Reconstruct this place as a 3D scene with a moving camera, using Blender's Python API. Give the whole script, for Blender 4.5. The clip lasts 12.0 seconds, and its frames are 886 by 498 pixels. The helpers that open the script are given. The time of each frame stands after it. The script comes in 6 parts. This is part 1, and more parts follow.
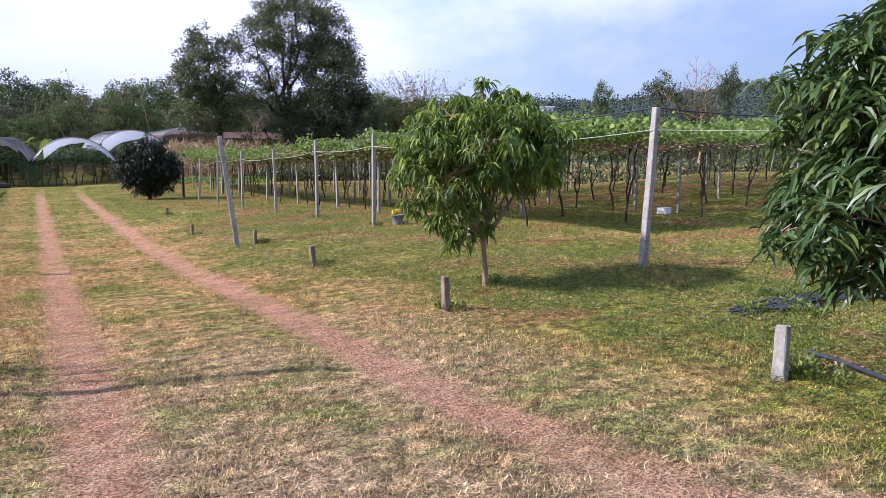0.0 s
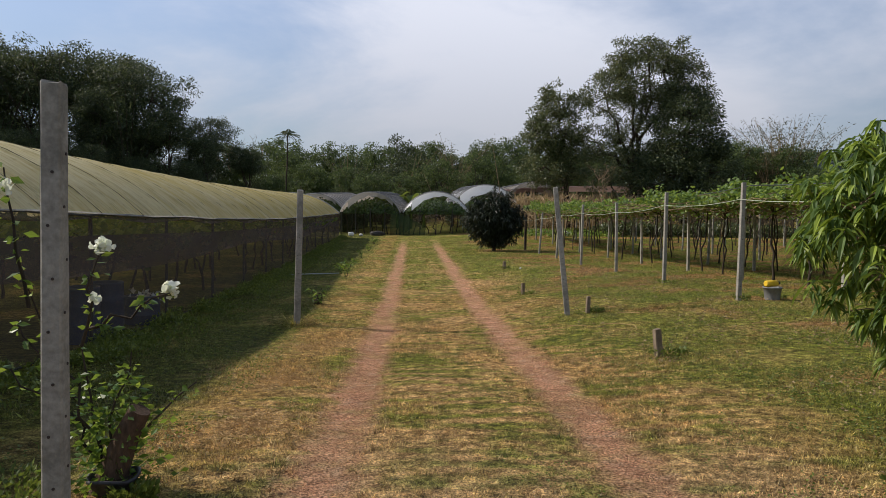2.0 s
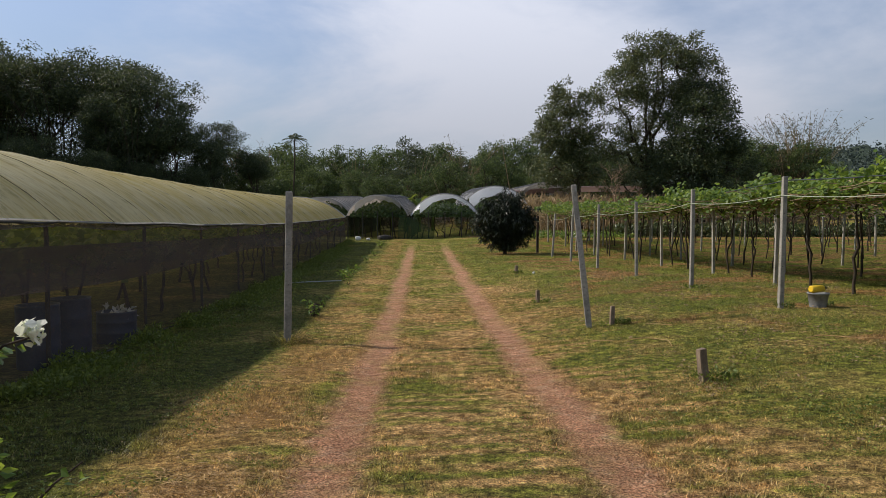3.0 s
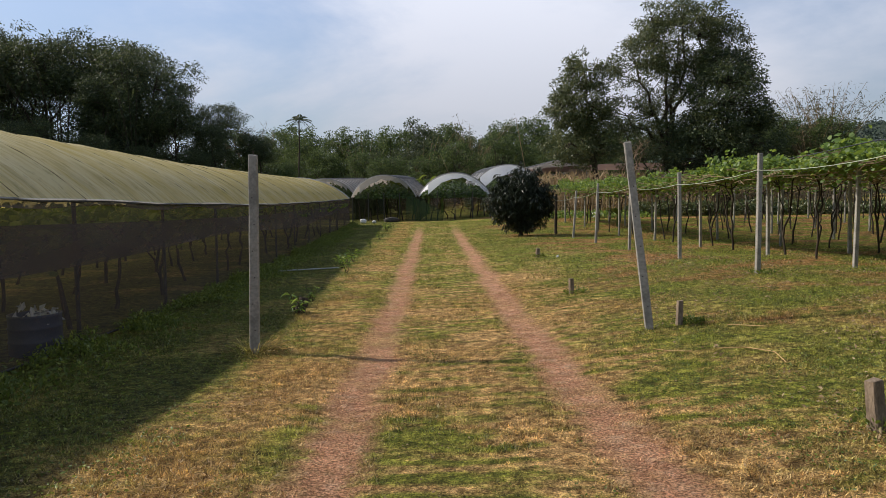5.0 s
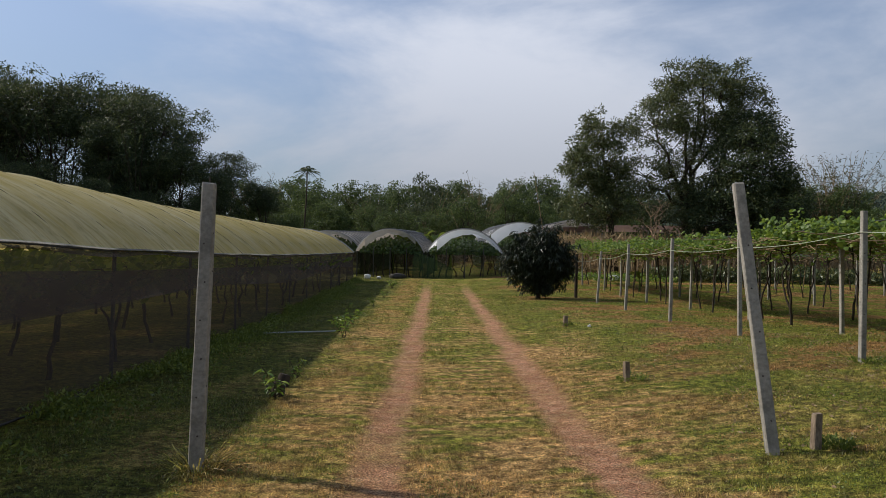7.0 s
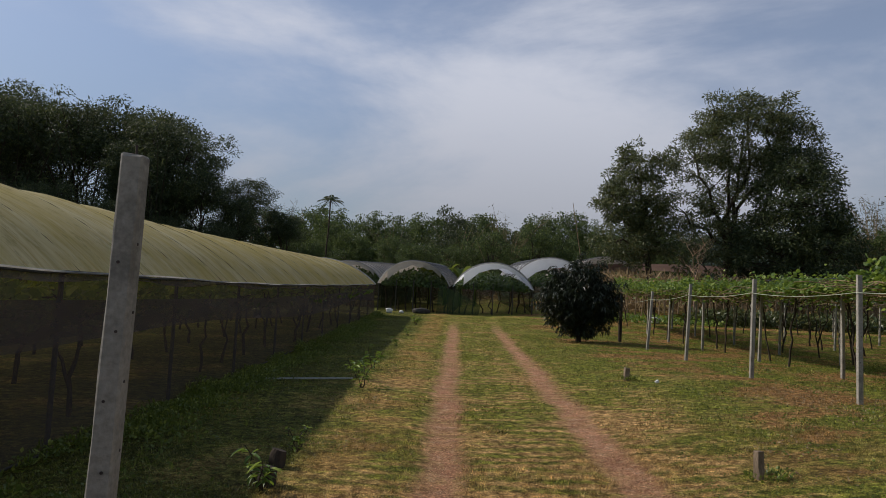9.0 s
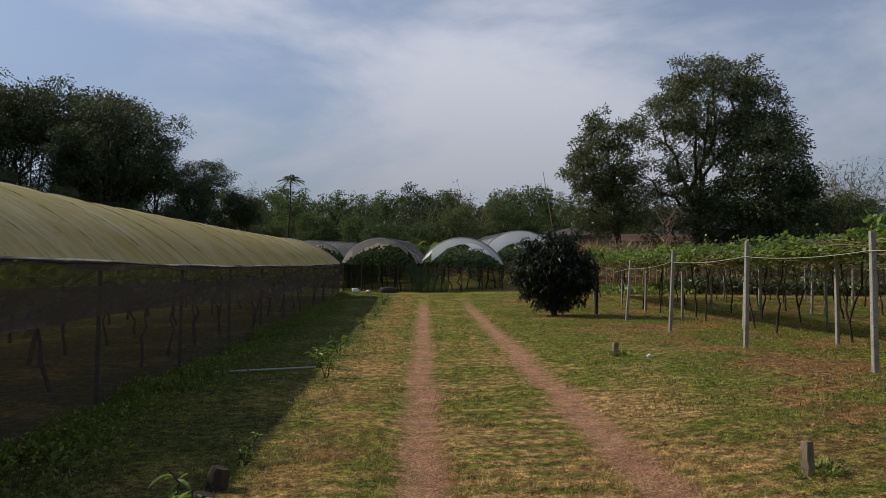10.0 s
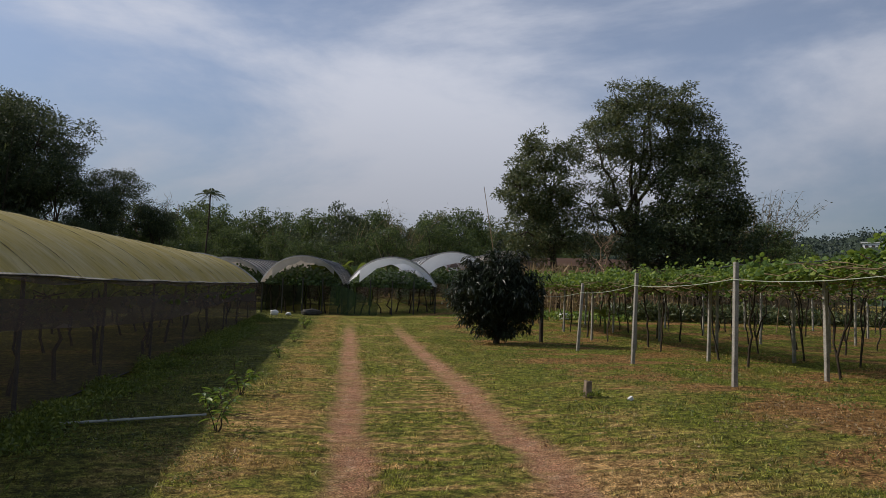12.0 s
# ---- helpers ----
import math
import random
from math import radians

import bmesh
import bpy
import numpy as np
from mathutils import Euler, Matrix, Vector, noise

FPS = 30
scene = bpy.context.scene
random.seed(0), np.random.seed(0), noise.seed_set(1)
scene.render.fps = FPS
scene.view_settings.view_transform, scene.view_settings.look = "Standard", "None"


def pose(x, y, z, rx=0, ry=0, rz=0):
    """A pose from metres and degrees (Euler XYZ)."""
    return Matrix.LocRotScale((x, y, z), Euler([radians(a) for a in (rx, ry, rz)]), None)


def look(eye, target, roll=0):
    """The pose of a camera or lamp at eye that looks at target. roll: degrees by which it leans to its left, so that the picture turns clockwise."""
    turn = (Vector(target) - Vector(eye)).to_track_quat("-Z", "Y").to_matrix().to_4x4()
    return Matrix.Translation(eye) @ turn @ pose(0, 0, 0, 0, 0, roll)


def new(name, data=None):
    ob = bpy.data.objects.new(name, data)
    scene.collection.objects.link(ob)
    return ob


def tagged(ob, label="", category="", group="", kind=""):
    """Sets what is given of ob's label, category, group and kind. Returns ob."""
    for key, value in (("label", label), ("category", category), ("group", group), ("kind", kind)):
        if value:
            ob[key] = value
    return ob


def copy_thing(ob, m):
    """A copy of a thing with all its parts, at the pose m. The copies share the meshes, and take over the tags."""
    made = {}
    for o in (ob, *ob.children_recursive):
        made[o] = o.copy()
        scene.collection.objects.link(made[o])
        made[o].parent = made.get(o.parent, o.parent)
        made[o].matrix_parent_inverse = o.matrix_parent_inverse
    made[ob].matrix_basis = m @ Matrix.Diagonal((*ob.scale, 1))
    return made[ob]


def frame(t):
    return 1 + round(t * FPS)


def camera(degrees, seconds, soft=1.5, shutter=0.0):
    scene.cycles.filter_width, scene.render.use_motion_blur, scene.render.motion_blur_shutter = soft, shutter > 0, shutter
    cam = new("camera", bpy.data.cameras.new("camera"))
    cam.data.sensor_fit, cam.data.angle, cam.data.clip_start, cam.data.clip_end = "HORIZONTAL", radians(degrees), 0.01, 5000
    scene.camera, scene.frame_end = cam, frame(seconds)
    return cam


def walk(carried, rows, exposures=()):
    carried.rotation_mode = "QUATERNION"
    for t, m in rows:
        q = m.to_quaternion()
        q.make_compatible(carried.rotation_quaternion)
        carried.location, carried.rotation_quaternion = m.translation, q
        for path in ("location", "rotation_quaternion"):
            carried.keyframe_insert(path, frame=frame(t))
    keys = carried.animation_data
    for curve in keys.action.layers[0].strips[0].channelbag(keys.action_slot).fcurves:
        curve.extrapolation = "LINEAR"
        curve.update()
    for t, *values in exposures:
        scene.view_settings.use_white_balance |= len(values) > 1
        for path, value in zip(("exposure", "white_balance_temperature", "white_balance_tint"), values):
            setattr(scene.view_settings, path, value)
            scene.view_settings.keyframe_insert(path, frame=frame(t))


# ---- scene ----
cam = camera(66.7, 12.0, 0.55)
PATH = [
    (0, (-0.762, -0.284, 1.567), (0.264, 1.414, 1.317), -0.2),
    (0.1, (-0.715, -0.16, 1.569), (0.21, 1.601, 1.364), 1.7),
    (0.5, (-0.532, 0.326, 1.592), (0.139, 2.194, 1.341), -1.4),
    (1, (-0.299, 0.864, 1.591), (0.031, 2.829, 1.417), -0.5),
    (1.5, (-0.135, 1.393, 1.596), (0.172, 3.363, 1.429), -1.0),
    (2, (-0.003, 1.988, 1.609), (0.088, 3.984, 1.512), 0.7),
    (2.5, (0.084, 2.581, 1.622), (0.148, 4.579, 1.561), 0.2),
    (3, (0.127, 3.239, 1.606), (0.187, 5.236, 1.517), -0.1),
    (3.2, (0.136, 3.497, 1.622), (0.183, 5.495, 1.539), 0.4),
    (4.8, (0.149, 5.556, 1.492), (0.183, 7.552, 1.362), -0.4),
    (5, (0.155, 5.829, 1.446), (0.186, 7.824, 1.307), -0.8),
    (5.5, (0.114, 6.469, 1.466), (0.146, 8.464, 1.328), -0.7),
    (6, (0.089, 7.092, 1.469), (0.121, 9.09, 1.379), -0.4),
    (6.5, (0.039, 7.711, 1.471), (0.07, 9.711, 1.498), 1.2),
    (7, (-0.047, 8.327, 1.438), (-0.031, 10.326, 1.468), 1.1),
    (7.2, (-0.097, 8.56, 1.444), (-0.095, 10.56, 1.477), 1.2),
    (8.8, (-0.404, 10.597, 1.482), (-0.457, 12.594, 1.587), 3.4),
    (9, (-0.421, 10.892, 1.462), (-0.471, 12.887, 1.591), 2.8),
    (9.5, (-0.483, 11.605, 1.439), (-0.489, 13.601, 1.562), 1.9),
    (10, (-0.519, 12.26, 1.402), (-0.464, 14.259, 1.469), 0.7),
    (10.5, (-0.585, 12.933, 1.391), (-0.531, 14.931, 1.462), 0.3),
    (11, (-0.629, 13.527, 1.357), (-0.577, 15.524, 1.441), 0.6),
    (11.5, (-0.589, 14.22, 1.349), (-0.536, 16.217, 1.449), 1.1),
    (12, (-0.594, 14.889, 1.336), (-0.325, 16.866, 1.477), 1.7),
]
EXPOSURES = [(0.0, 0.63, 5600, 28), (0.8, 0.27, 6200, 14), (1.6, -0.09, 6550, 13), (3.0, -0.24, 6500, 13), (5.5, -0.05, 6550, 13), (6.0, -0.09, 6500, 13), (6.6, -0.27, 6420, 11), (9.0, -0.64, 6500, 13), (12.0, -0.63, 6500, 13)]
walk(cam, [(t, look(eye, target, roll)) for t, eye, target, roll in PATH], EXPOSURES)

# ---- world and sun ----
SUN_EL = 36.5
SUN_DIR = Vector((-0.955 * math.cos(radians(SUN_EL)), 0.297 * math.cos(radians(SUN_EL)), math.sin(radians(SUN_EL))))
world = bpy.data.worlds.new("sky")
scene.world = world
world.use_nodes = True
wt = world.node_tree
wt.nodes.clear()
w_out = wt.nodes.new("ShaderNodeOutputWorld")
w_bg = wt.nodes.new("ShaderNodeBackground")
w_sky = wt.nodes.new("ShaderNodeTexSky")
w_sky.sky_type = "NISHITA"
w_sky.sun_disc = False
w_sky.sun_elevation = radians(SUN_EL)
w_sky.sun_rotation = math.atan2(SUN_DIR.x, SUN_DIR.y)
w_sky.dust_density = 0.6
w_sky.air_density = 1.0
w_sky.ozone_density = 3.0
w_co = wt.nodes.new("ShaderNodeTexCoord")
w_map = wt.nodes.new("ShaderNodeMapping")
w_map.inputs["Rotation"].default_value = (0.15, 0.3, 0.5)
w_map.inputs["Scale"].default_value = (1.0, 1.2, 3.0)
w_noise = wt.nodes.new("ShaderNodeTexNoise")
w_noise.inputs["Scale"].default_value = 1.5
w_noise.inputs["Detail"].default_value = 9.0
w_noise.inputs["Roughness"].default_value = 0.56
w_noise.inputs["Distortion"].default_value = 0.25
w_ramp = wt.nodes.new("ShaderNodeMapRange")
w_ramp.interpolation_type = "SMOOTHSTEP"
w_ramp.inputs["From Min"].default_value = 0.47
w_ramp.inputs["From Max"].default_value = 0.74
w_ramp.inputs["To Min"].default_value = 0.2
w_ramp.inputs["To Max"].default_value = 0.9
w_mix = wt.nodes.new("ShaderNodeMix")
w_mix.data_type = "RGBA"
w_mix.inputs["B"].default_value = (6.6, 6.95, 7.7, 1)
wt.links.new(w_co.outputs["Generated"], w_map.inputs["Vector"])
wt.links.new(w_map.outputs["Vector"], w_noise.inputs["Vector"])
w_dot = wt.nodes.new("ShaderNodeVectorMath")
w_dot.operation = "DOT_PRODUCT"
w_dot.inputs[1].default_value = (math.sin(radians(9)), math.cos(radians(9)), 0.1)
w_pow = wt.nodes.new("ShaderNodeMath")
w_pow.operation = "POWER"
w_pow.use_clamp = True
w_pow.inputs[1].default_value = 14.0
w_add = wt.nodes.new("ShaderNodeMath")
w_add.operation = "MULTIPLY_ADD"
w_add.inputs[1].default_value = 0.115
wt.links.new(w_co.outputs["Generated"], w_dot.inputs[0])
wt.links.new(w_dot.outputs["Value"], w_pow.inputs[0])
wt.links.new(w_pow.outputs[0], w_add.inputs[0])
wt.links.new(w_noise.outputs["Fac"], w_add.inputs[2])
wt.links.new(w_add.outputs[0], w_ramp.inputs["Value"])
wt.links.new(w_ramp.outputs["Result"], w_mix.inputs["Factor"])
wt.links.new(w_sky.outputs["Color"], w_mix.inputs["A"])
w_sep = wt.nodes.new("ShaderNodeSeparateXYZ")
wt.links.new(w_co.outputs["Generated"], w_sep.inputs[0])
w_lift = wt.nodes.new("ShaderNodeMapRange")
w_lift.interpolation_type = "SMOOTHSTEP"
for key, value in (("From Min", 0.04), ("From Max", 0.36), ("To Min", 0.80), ("To Max", 1.32)):
    w_lift.inputs[key].default_value = value
wt.links.new(w_sep.outputs["Z"], w_lift.inputs["Value"])
w_mul = wt.nodes.new("ShaderNodeMix")
w_mul.data_type = "RGBA"
w_mul.blend_type = "MULTIPLY"
w_mul.inputs["Factor"].default_value = 1.0
wt.links.new(w_mix.outputs["Result"], w_mul.inputs["A"])
wt.links.new(w_lift.outputs["Result"], w_mul.inputs["B"])
w_east = wt.nodes.new("ShaderNodeMapRange")
w_east.interpolation_type = "SMOOTHSTEP"
for key, value in (("From Min", 0.45), ("From Max", 0.9), ("To Min", 1.0), ("To Max", 0.72)):
    w_east.inputs[key].default_value = value
wt.links.new(w_sep.outputs["X"], w_east.inputs["Value"])
w_mul_east = wt.nodes.new("ShaderNodeMix")
w_mul_east.data_type = "RGBA"
w_mul_east.blend_type = "MULTIPLY"
w_mul_east.inputs["Factor"].default_value = 1.0
wt.links.new(w_mul.outputs["Result"], w_mul_east.inputs["A"])
wt.links.new(w_east.outputs["Result"], w_mul_east.inputs["B"])
wt.links.new(w_mul_east.outputs["Result"], w_bg.inputs["Color"])
w_bg.inputs["Strength"].default_value = 0.11
wt.links.new(w_bg.outputs["Background"], w_out.inputs["Surface"])
sun_data = bpy.data.lights.new("sun", "SUN")
sun_data.energy = 5.0
sun_data.angle = radians(1.4)
sun_data.color = (1.0, 0.93, 0.82)
sun = new("sun", sun_data)
sun.matrix_world = look(SUN_DIR * 100, (0, 0, 0))


# ---- small tools ----
RNG = np.random.default_rng(7)


def mesh_np(name, chunks, mats=(), smooth=False):
    """A mesh from (vertices, faces) arrays; the faces of one chunk share a corner count. A third entry is the material's number."""
    me = bpy.data.meshes.new(name)
    verts, loops, starts, slots, base, at = [], [], [], [], 0, 0
    for chunk in chunks:
        v, f = np.asarray(chunk[0], dtype=np.float32), np.asarray(chunk[1], dtype=np.int64)
        slot = chunk[2] if len(chunk) > 2 else 0
        verts.append(v)
        loops.append((f + base).ravel())
        starts.append(at + np.arange(len(f)) * f.shape[1])
        slots.append(np.full(len(f), slot))
        base += len(v)
        at += f.size
    verts, loops, starts, slots = (np.concatenate(a) for a in (verts, loops, starts, slots))
    me.vertices.add(len(verts))
    me.vertices.foreach_set("co", verts.ravel())
    me.loops.add(len(loops))
    me.loops.foreach_set("vertex_index", loops.astype(np.int32))
    me.polygons.add(len(starts))
    me.polygons.foreach_set("loop_start", starts.astype(np.int32))
    me.polygons.foreach_set("material_index", slots.astype(np.int32))
    me.polygons.foreach_set("use_smooth", np.full(len(starts), smooth))
    for m in mats:
        me.materials.append(m)
    me.update(calc_edges=True)
    return me


def part(name, me, parent=None, label=""):
    """Links a mesh as one object, under a thing or a part if one is given."""
    ob = new(name, me)
    if parent is not None:
        ob.parent = parent
    return tagged(ob, label)


def thing(name, m, label, category, group="", kind="", me=None):
    ob = new(name, me)
    ob.matrix_basis = m
    return tagged(ob, label, category, group, kind)


def from_bm(name, bm, material, smooth=False):
    me = bpy.data.meshes.new(name)
    for f in bm.faces:
        f.smooth = smooth
    bm.to_mesh(me)
    bm.free()
    me.materials.append(material)
    return me


def tube(points, radii, n=6, caps=True):
    """A round bar along points; returns vertices and quads."""
    p = np.asarray(points, dtype=float)
    r = np.broadcast_to(np.asarray(radii, dtype=float), (len(p),))
    t = np.gradient(p, axis=0)
    t /= np.linalg.norm(t, axis=1)[:, None] + 1e-9
    ref = np.array((0.0, 0.0, 1.0)) if abs(t[:, 2]).mean() < 0.8 else np.array((1.0, 0.0, 0.0))
    u = np.cross(t, ref)
    u /= np.linalg.norm(u, axis=1)[:, None] + 1e-9
    w = np.cross(t, u)
    a = np.arange(n) * 2 * np.pi / n
    v = p[:, None] + r[:, None, None] * (np.cos(a)[None, :, None] * u[:, None] + np.sin(a)[None, :, None] * w[:, None])
    k, j = np.meshgrid(np.arange(len(p) - 1), np.arange(n), indexing="ij")
    f = np.stack((k * n + j, k * n + (j + 1) % n, (k + 1) * n + (j + 1) % n, (k + 1) * n + j), -1).reshape(-1, 4)
    v = v.reshape(-1, 3)
    if caps:
        q = np.arange(n)
        ends = np.vstack((v[:n], p[:1], v[-n:], p[-1:]))
        cap = np.vstack((np.stack((np.full(n, n), (q + 1) % n, q), -1), np.stack((np.full(n, 2 * n + 1), n + 1 + q, n + 1 + (q + 1) % n), -1)))
        return [(v, f), (ends, cap)]
    return [(v, f)]


def unit(a):
    return a / (np.linalg.norm(a, axis=-1, keepdims=True) + 1e-9)


def long_leaves(P, D, L, W, droop, rng):
    """Lance-shaped leaves that bend down towards the tip."""
    n = len(P)
    D = unit(D)
    S = unit(np.cross(D, np.array((0, 0, 1.0))) + rng.normal(0, 0.25, (n, 3)))
    L, W = np.broadcast_to(L, n)[:, None], np.broadcast_to(W, n)[:, None]
    down = np.array((0, 0, -1.0))
    up = np.cross(S, D)
    up = up * np.sign(up[:, 2:3] + 1e-6)
    m1 = P + D * L * 0.36 + down * L * droop * 0.12
    m2 = P + D * L * 0.70 + down * L * droop * 0.45
    tip = P + D * L * 0.95 + down * L * droop * 0.95
    rib = up * W * 0.16
    V = np.stack((P, m1 - S * W * 0.5 + rib, m1 - rib, m1 + S * W * 0.5 + rib, m2 - S * W * 0.42 + rib, m2 - rib, m2 + S * W * 0.42 + rib, tip), 1).reshape(-1, 3)
    o = np.arange(n)[:, None] * 8
    F = (o[:, :, None] + np.array(((0, 1, 2), (0, 2, 3), (1, 4, 5), (1, 5, 2), (2, 5, 6), (2, 6, 3), (4, 7, 5), (5, 7, 6)))[None]).reshape(-1, 3)
    return [(V, F)]


def flat_leaves(P, D, L, W, rng, fold=0.15):
    """Short, broad leaves: four corners, folded along the middle."""
    n = len(P)
    D = unit(D)
    S = unit(np.cross(D, rng.normal(0, 1, (n, 3))))
    N = np.cross(D, S)
    L, W = np.broadcast_to(L, n)[:, None], np.broadcast_to(W, n)[:, None]
    V = np.stack((P, P + D * L * 0.45 - S * W * 0.5 + N * W * fold, P + D * L, P + D * L * 0.45 + S * W * 0.5 + N * W * fold), 1).reshape(-1, 3)
    o = np.arange(n)[:, None] * 4
    F = (o[:, :, None] + np.array(((0, 1, 2), (0, 2, 3)))[None]).reshape(-1, 3)
    return [(V, F)]


def vine_leaves(P, N, L, rng):
    """Broad lobed leaves, each a six-cornered face facing N."""
    n = len(P)
    N = unit(N)
    A = unit(np.cross(N, rng.normal(0, 1, (n, 3))))
    B = np.cross(N, A)
    L = np.broadcast_to(L, n)[:, None]
    shape = ((-0.45, 0.0, 0), (-0.3, 0.45, -0.1), (0.12, 0.55, -0.16), (0.6, 0.0, -0.12), (0.12, -0.55, -0.16), (-0.3, -0.45, -0.1))
    V = np.stack([P + L * (a * A + b * B + c * N) for a, b, c in shape], 1).reshape(-1, 3)
    o = np.arange(n)[:, None] * 6
    F = (o[:, :, None] + np.array(((0, 1, 2), (0, 2, 3), (0, 3, 4), (0, 4, 5)))[None]).reshape(-1, 3)
    return [(V, F)]


def field_noise(x, y, scale, seed=0):
    """Smooth value noise in 0..1 on arrays."""
    rng = np.random.default_rng(seed)
    table = rng.random((64, 64))
    x, y = np.asarray(x) / scale, np.asarray(y) / scale
    i, j = np.floor(x).astype(int), np.floor(y).astype(int)
    u, v = x - i, y - j
    u, v = u * u * (3 - 2 * u), v * v * (3 - 2 * v)
    g = lambda a, b: table[a % 64, b % 64]
    return (g(i, j) * (1 - u) + g(i + 1, j) * u) * (1 - v) + (g(i, j + 1) * (1 - u) + g(i + 1, j + 1) * u) * v


# ---- the lie of the land ----
LAND_Y = np.arange(-40, 141, 1.0)


def smooth_table(t, v):
    q = np.interp(LAND_Y, t, v)
    k = np.exp(-np.arange(-6, 7) ** 2 / 8.0)
    return np.convolve(np.pad(q, 6, "edge"), k / k.sum(), "valid")


LAND_LEFT = smooth_table([-20, 5, 13, 17, 26, 40, 48, 60, 140], [0.08, 0.06, -0.38, -0.42, -0.33, -0.13, 0.1, 0.25, 0.6])
LAND_RIGHT = smooth_table([-20, 5, 9, 14, 18, 26, 34, 42, 50, 60, 80, 140], [0.05, 0, 0.05, 0.13, 0.05, -0.08, -0.16, -0.1, 0.2, 0.8, 1.2, 2.0])


def land(x, y):
    u = np.clip(np.asarray(x, dtype=float) / 6, 0, 1)
    u = u * u * (3 - 2 * u)
    bank = 0.07 * np.clip(np.asarray(x, dtype=float) - 15.5, 0, 16) * np.clip((38 - np.asarray(y, dtype=float)) / 14, 0, 1)
    return np.interp(y, LAND_Y, LAND_LEFT) * (1 - u) + np.interp(y, LAND_Y, LAND_RIGHT) * u + bank


def on_land(x, y, rx=0, ry=0, rz=0, up=0.0):
    return pose(x, y, float(land(x, y)) + up, rx, ry, rz)


TRACK_L, TRACK_R = -0.53, 1.45


def track_mask(x, y):
    wob = 0.16 * (field_noise(y, x * 0 + 3.3, 5.0, 3) - 0.5)
    right = TRACK_R + 0.35 * np.clip((4.5 - y) / 4, 0, 1.5)
    d = np.minimum(abs(x - TRACK_L - wob), abs(x - right - wob))
    return np.clip((0.36 - d) / 0.22, 0, 1)


# ---- materials ----
def shader(name, rough=0.7, spec=0.3):
    m = bpy.data.materials.new(name)
    m.use_nodes = True
    b = m.node_tree.nodes["Principled BSDF"]
    b.inputs["Roughness"].default_value = rough
    b.inputs["Specular IOR Level"].default_value = spec
    return m, m.node_tree, b


def node(nt, kind, **inputs):
    n = nt.nodes.new(kind)
    for k, v in inputs.items():
        n.inputs[k.replace("_", " ")].default_value = v
    return n


def mix_rgb(nt, fac, a, b, mode="MIX"):
    n = nt.nodes.new("ShaderNodeMix")
    n.data_type = "RGBA"
    n.blend_type = mode
    for key, v in (("Factor", fac), ("A", a), ("B", b)):
        if isinstance(v, bpy.types.NodeSocket):
            nt.links.new(v, n.inputs[key])
        else:
            n.inputs[key].default_value = v if key == "Factor" else (*v, 1)
    return n.outputs["Result"]


def math_node(nt, op, a, b=0.0, c=0.0):
    n = nt.nodes.new("ShaderNodeMath")
    n.operation = op
    for i, v in enumerate((a, b, c)):
        if isinstance(v, bpy.types.NodeSocket):
            nt.links.new(v, n.inputs[i])
        else:
            n.inputs[i].default_value = v
    return n.outputs[0]


def step(nt, value, lo, hi, to_lo=0.0, to_hi=1.0):
    n = nt.nodes.new("ShaderNodeMapRange")
    n.interpolation_type = "SMOOTHSTEP"
    for k, v in (("Value", value), ("From Min", lo), ("From Max", hi), ("To Min", to_lo), ("To Max", to_hi)):
        if isinstance(v, bpy.types.NodeSocket):
            nt.links.new(v, n.inputs[k])
        else:
            n.inputs[k].default_value = v
    return n.outputs["Result"]


def noise_at(nt, vec, scale, detail=4.0, rough=0.55, stretch=None):
    if stretch:
        mp = nt.nodes.new("ShaderNodeMapping")
        mp.inputs["Scale"].default_value = stretch
        nt.links.new(vec, mp.inputs["Vector"])
        vec = mp.outputs["Vector"]
    n = nt.nodes.new("ShaderNodeTexNoise")
    n.inputs["Scale"].default_value = scale
    n.inputs["Detail"].default_value = detail
    n.inputs["Roughness"].default_value = rough
    nt.links.new(vec, n.inputs["Vector"])
    return n.outputs["Fac"]


def bump(nt, b, height, strength, distance=0.02):
    n = nt.nodes.new("ShaderNodeBump")
    n.inputs["Strength"].default_value = strength
    n.inputs["Distance"].default_value = distance
    nt.links.new(height, n.inputs["Height"])
    nt.links.new(n.outputs["Normal"], b.inputs["Normal"])


